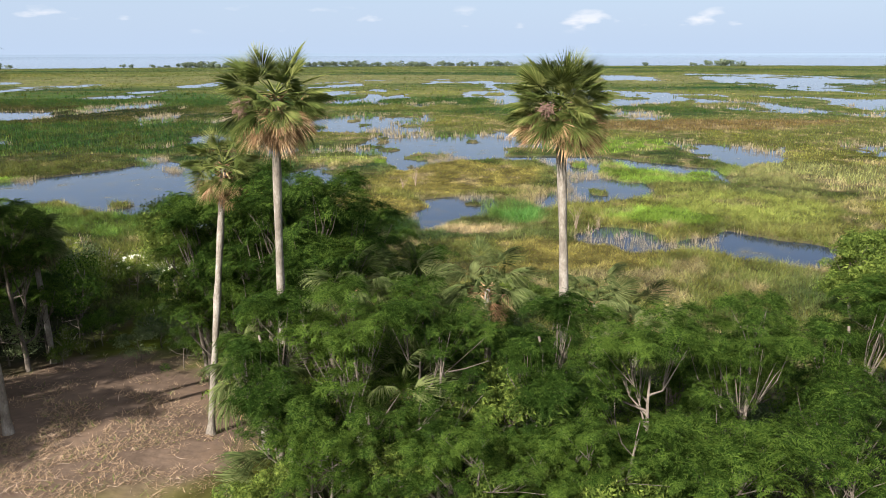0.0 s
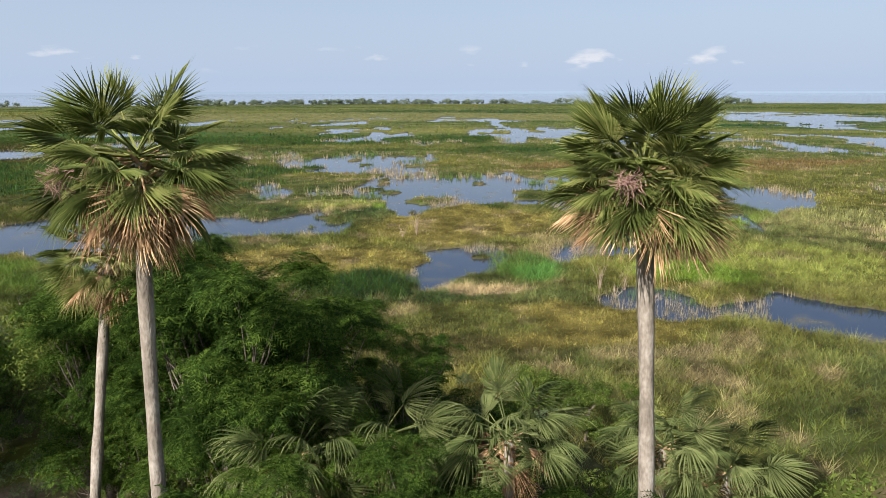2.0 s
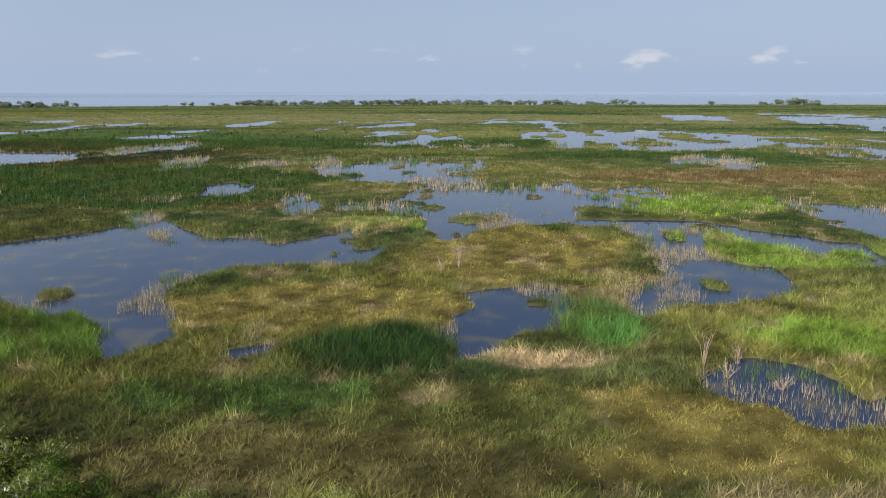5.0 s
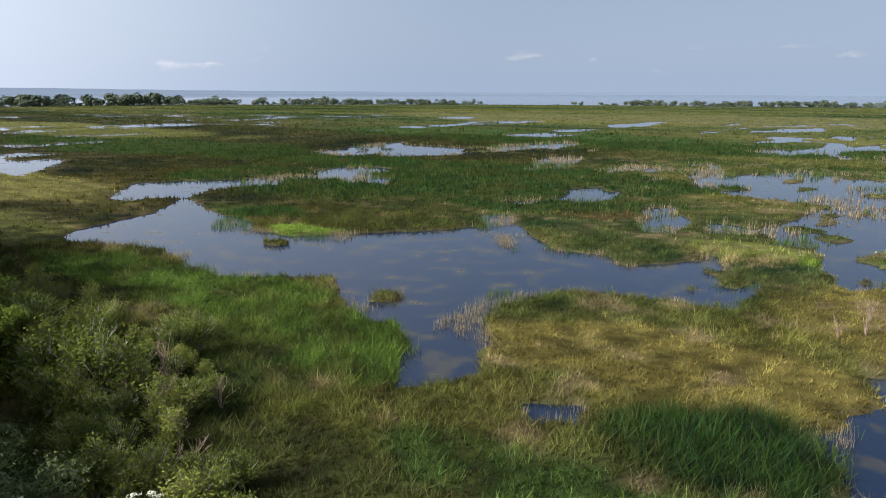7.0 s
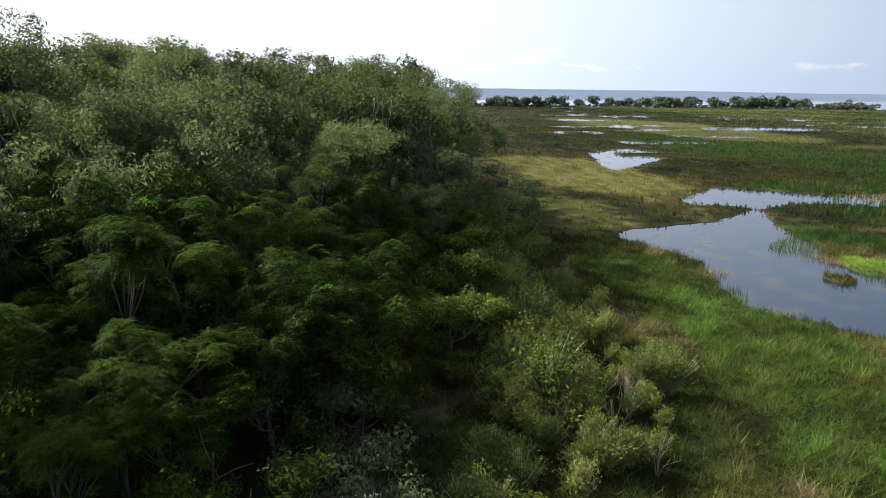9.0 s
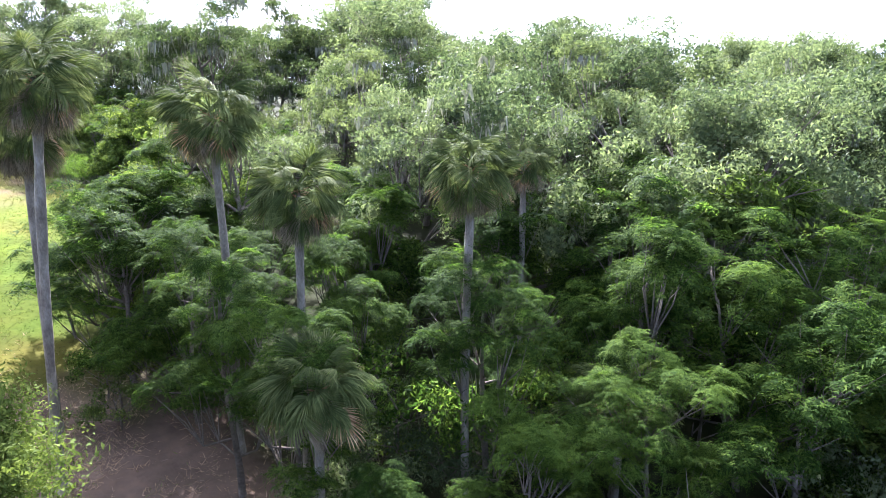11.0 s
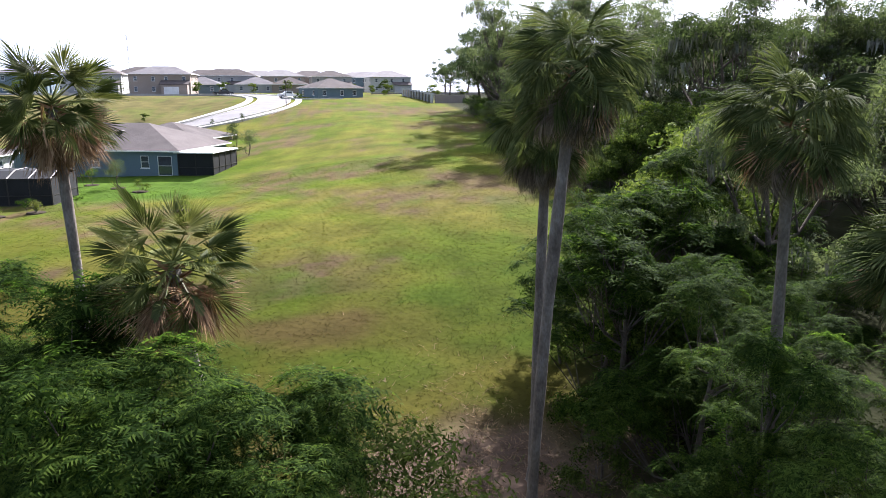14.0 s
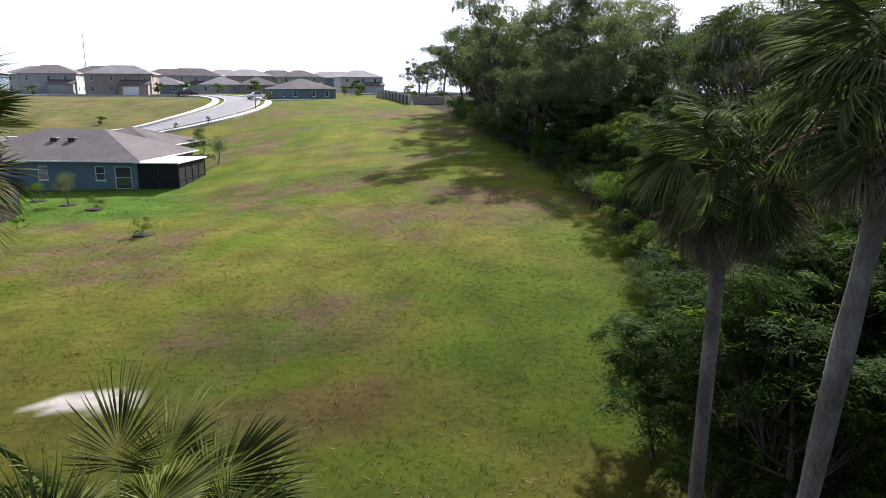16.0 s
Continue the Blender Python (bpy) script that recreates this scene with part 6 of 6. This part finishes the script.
def blades(name, label, count, x0, x1, y0, y1, width, tall, per=3, lean=0.35, on_land=False):
    """Grass and reeds in tufts of a few blades each, in one mesh."""
    n = count // per
    x, y = grng.uniform(x0, x1, n), grng.uniform(y0, y1, n)
    z = ground_z(x, y)
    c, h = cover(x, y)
    if on_land:
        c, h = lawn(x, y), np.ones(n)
        ok = (x > wood_edge(y)) & (np.hypot((x + 2.6) / 2.6, (y - 4.2) / 1.2) > 1)
    else:
        ok = (z > -0.12) & (inland(x, y) > -5)
    x, y, z, c, h = x[ok], y[ok], z[ok], c[ok], h[ok]
    c = c * (grng.uniform(0.8, 1.25, (len(x), 1)) if on_land else grng.uniform(0.7, 1.3, (len(x), 1)))
    h = h * grng.uniform(0.5, 1.6, len(x))
    x, y, z, c, h = (np.repeat(a, per, 0) for a in (x, y, z, c, h))
    n = len(x)
    x, y = x + grng.normal(0, width * 2.2, n), y + grng.normal(0, width * 2.2, n)
    h = h * tall * grng.uniform(0.55, 1.25, n)
    a, b = grng.uniform(0, 6.28, n), grng.uniform(0, 6.28, n)
    w = width * grng.uniform(0.6, 1.3, n)
    reach = h * lean * grng.uniform(0.2, 1.3, n)
    p = np.stack([x, y, z - 0.03], -1)
    side = np.stack([np.cos(a), np.sin(a), 0 * a], -1) * w[:, None]
    tip = p + np.stack([np.cos(b) * reach, np.sin(b) * reach, h], -1)
    v = np.stack([p - side, p + side, tip], 1).reshape(-1, 3)
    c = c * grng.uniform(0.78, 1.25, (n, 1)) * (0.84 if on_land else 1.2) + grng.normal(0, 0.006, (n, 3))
    c = np.repeat(np.clip(c, 0.008, 0.7), 3, 0)
    me = mesh(name, v, np.arange(n * 3).reshape(-1, 3), BLADES, c)
    return tagged(put(name, me), label, "marsh grass", kind="stuff")


blades("marsh_grass", "dense olive and golden marsh grass round the pools", 420000, -80, 48, 42, 112, 0.03, 0.5, 4, 0.85)
blades("near_marsh_grass", "thick tussocky grass at the marsh edge", 170000, -48, 34, 36, 76, 0.024, 0.5, 5, 1.2)
blades("east_marsh_grass", "green and straw-coloured grass between eastern pools", 70000, 48, 130, 30, 108, 0.05, 0.6, 3, 0.4)
blades("marsh_reeds", "green reeds and rushes between the pools", 300000, -170, 125, 105, 270, 0.07, 0.42, 4, 0.35)
blades("far_marsh_reeds", "wide belts of reeds farther out in the marsh", 150000, -650, 500, 255, 985, 0.28, 0.5, 3, 0.35)
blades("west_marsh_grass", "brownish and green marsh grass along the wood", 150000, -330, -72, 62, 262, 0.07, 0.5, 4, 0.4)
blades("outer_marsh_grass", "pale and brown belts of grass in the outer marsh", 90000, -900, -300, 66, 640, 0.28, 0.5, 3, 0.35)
blades("lawn_grass", "short tufty grass of the mown slope", 190000, -34, 12, -40, 19, 0.018, 0.085, 3, 1.4, on_land=True)


def standing_reeds(name, label, count, x0, x1, y0, y1, width, tall, reach_):
    """Thin dry and green stalks that stand in the shallows."""
    x, y = grng.uniform(x0, x1, count), grng.uniform(y0, y1, count)
    w = wetness(x, y)
    gate = rough(x, y, 7, 301)
    ok = (w > -0.6) & (w < reach_ * ramp(gate, 0.42, 0.7) * 2.2) & (gate > 0.45) & (inland(x, y) > 2) & ((x < 10) | (y > 72) | (grng.uniform(0, 1, count) < 0.5))
    x, y = x[ok], y[ok]
    x, y = (np.repeat(a, 5) for a in (x, y))
    n = len(x)
    x, y = x + grng.normal(0, 0.16 + width, n), y + grng.normal(0, 0.16 + width, n)
    h = tall * grng.uniform(0.4, 1.3, n)
    a, b = grng.uniform(0, 6.28, n), grng.uniform(0, 6.28, n)
    p = np.stack([x, y, np.full(n, -0.15)], -1)
    side = np.stack([np.cos(a), np.sin(a), 0 * a], -1) * (width * grng.uniform(0.6, 1.3, n))[:, None]
    tip = p + np.stack([np.cos(b) * h * 0.18, np.sin(b) * h * 0.18, h], -1)
    v = np.stack([p - side, p + side, tip], 1).reshape(-1, 3)
    dry = (rough(x, y, 5, 311) > 0.47)[:, None]
    c = np.where(dry, np.array((0.24, 0.20, 0.135)), np.array((0.08, 0.125, 0.035))) * grng.uniform(0.6, 1.3, (n, 1))
    me = mesh(name, v, np.arange(n * 3).reshape(-1, 3), BLADES, np.repeat(c, 3, 0))
    return tagged(put(name, me), label, "reeds", kind="stuff")


standing_reeds("standing_reeds", "thin dry reeds standing in the shallow pools", 60000, -80, 45, 55, 125, 0.018, 0.8, 2.2)
standing_reeds("far_standing_reeds", "reed tufts standing in the farther pools", 46000, -160, 140, 120, 270, 0.06, 1.1, 4.0)

# cut brush and dry stalks on the bare ground by the palms
brush = Heap()
for k in range(420):
    x, y = grng.normal(-13.8, 3.0), grng.normal(20.8, 3.4)
    z = float(ground_z(x, y)) + grng.uniform(0.0, 0.08)
    a, l, up = grng.uniform(0, 6.28), grng.uniform(0.15, 0.8) ** 1.4, grng.uniform(-0.02, 0.25)
    r = grng.uniform(0.004, 0.009)
    d = np.array([math.cos(a), math.sin(a), up]) * l
    o = np.array([x, y, z])
    brush.add(*tube([o, o + d * 0.5 + grng.normal(0, 0.05, 3) * [1, 1, 0.3], o + d], [r, r * 0.8, r * 0.4], 4))
tagged(put("brush_litter", brush.mesh("brush_litter", DRY_STICK)), "scattered cut sticks and dry stalks on bare earth", "cut brush", kind="stuff")
n = 26000
x, y = grng.normal(-13.8, 3.8, n), grng.normal(22.0, 4.4, n)
keep = rough(x, y, 1.1, 341) > 0.42
x, y = x[keep], y[keep]
n = len(x)
a, b, h = grng.uniform(0, 6.28, n), grng.uniform(0, 6.28, n), grng.uniform(0.06, 0.28, n)
p = np.stack([x, y, ground_z(x, y) - 0.01], -1)
w = np.stack([np.cos(a), np.sin(a), 0 * a], -1) * 0.016
tip = p + np.stack([np.cos(b) * h * 1.3, np.sin(b) * h * 1.3, h * 0.6], -1)
c = np.where(grng.uniform(0, 1, (n, 1)) < 0.12, np.array((0.09, 0.12, 0.03)), np.array((0.30, 0.215, 0.15))) * grng.uniform(0.5, 1.3, (n, 1))
tagged(put("dry_stubble", mesh("dry_stubble", np.stack([p - w, p + w, tip], 1).reshape(-1, 3), np.arange(n * 3).reshape(-1, 3), BLADES, np.repeat(c, 3, 0))), "dry brown stubble on the cleared ground", "stubble", kind="stuff")
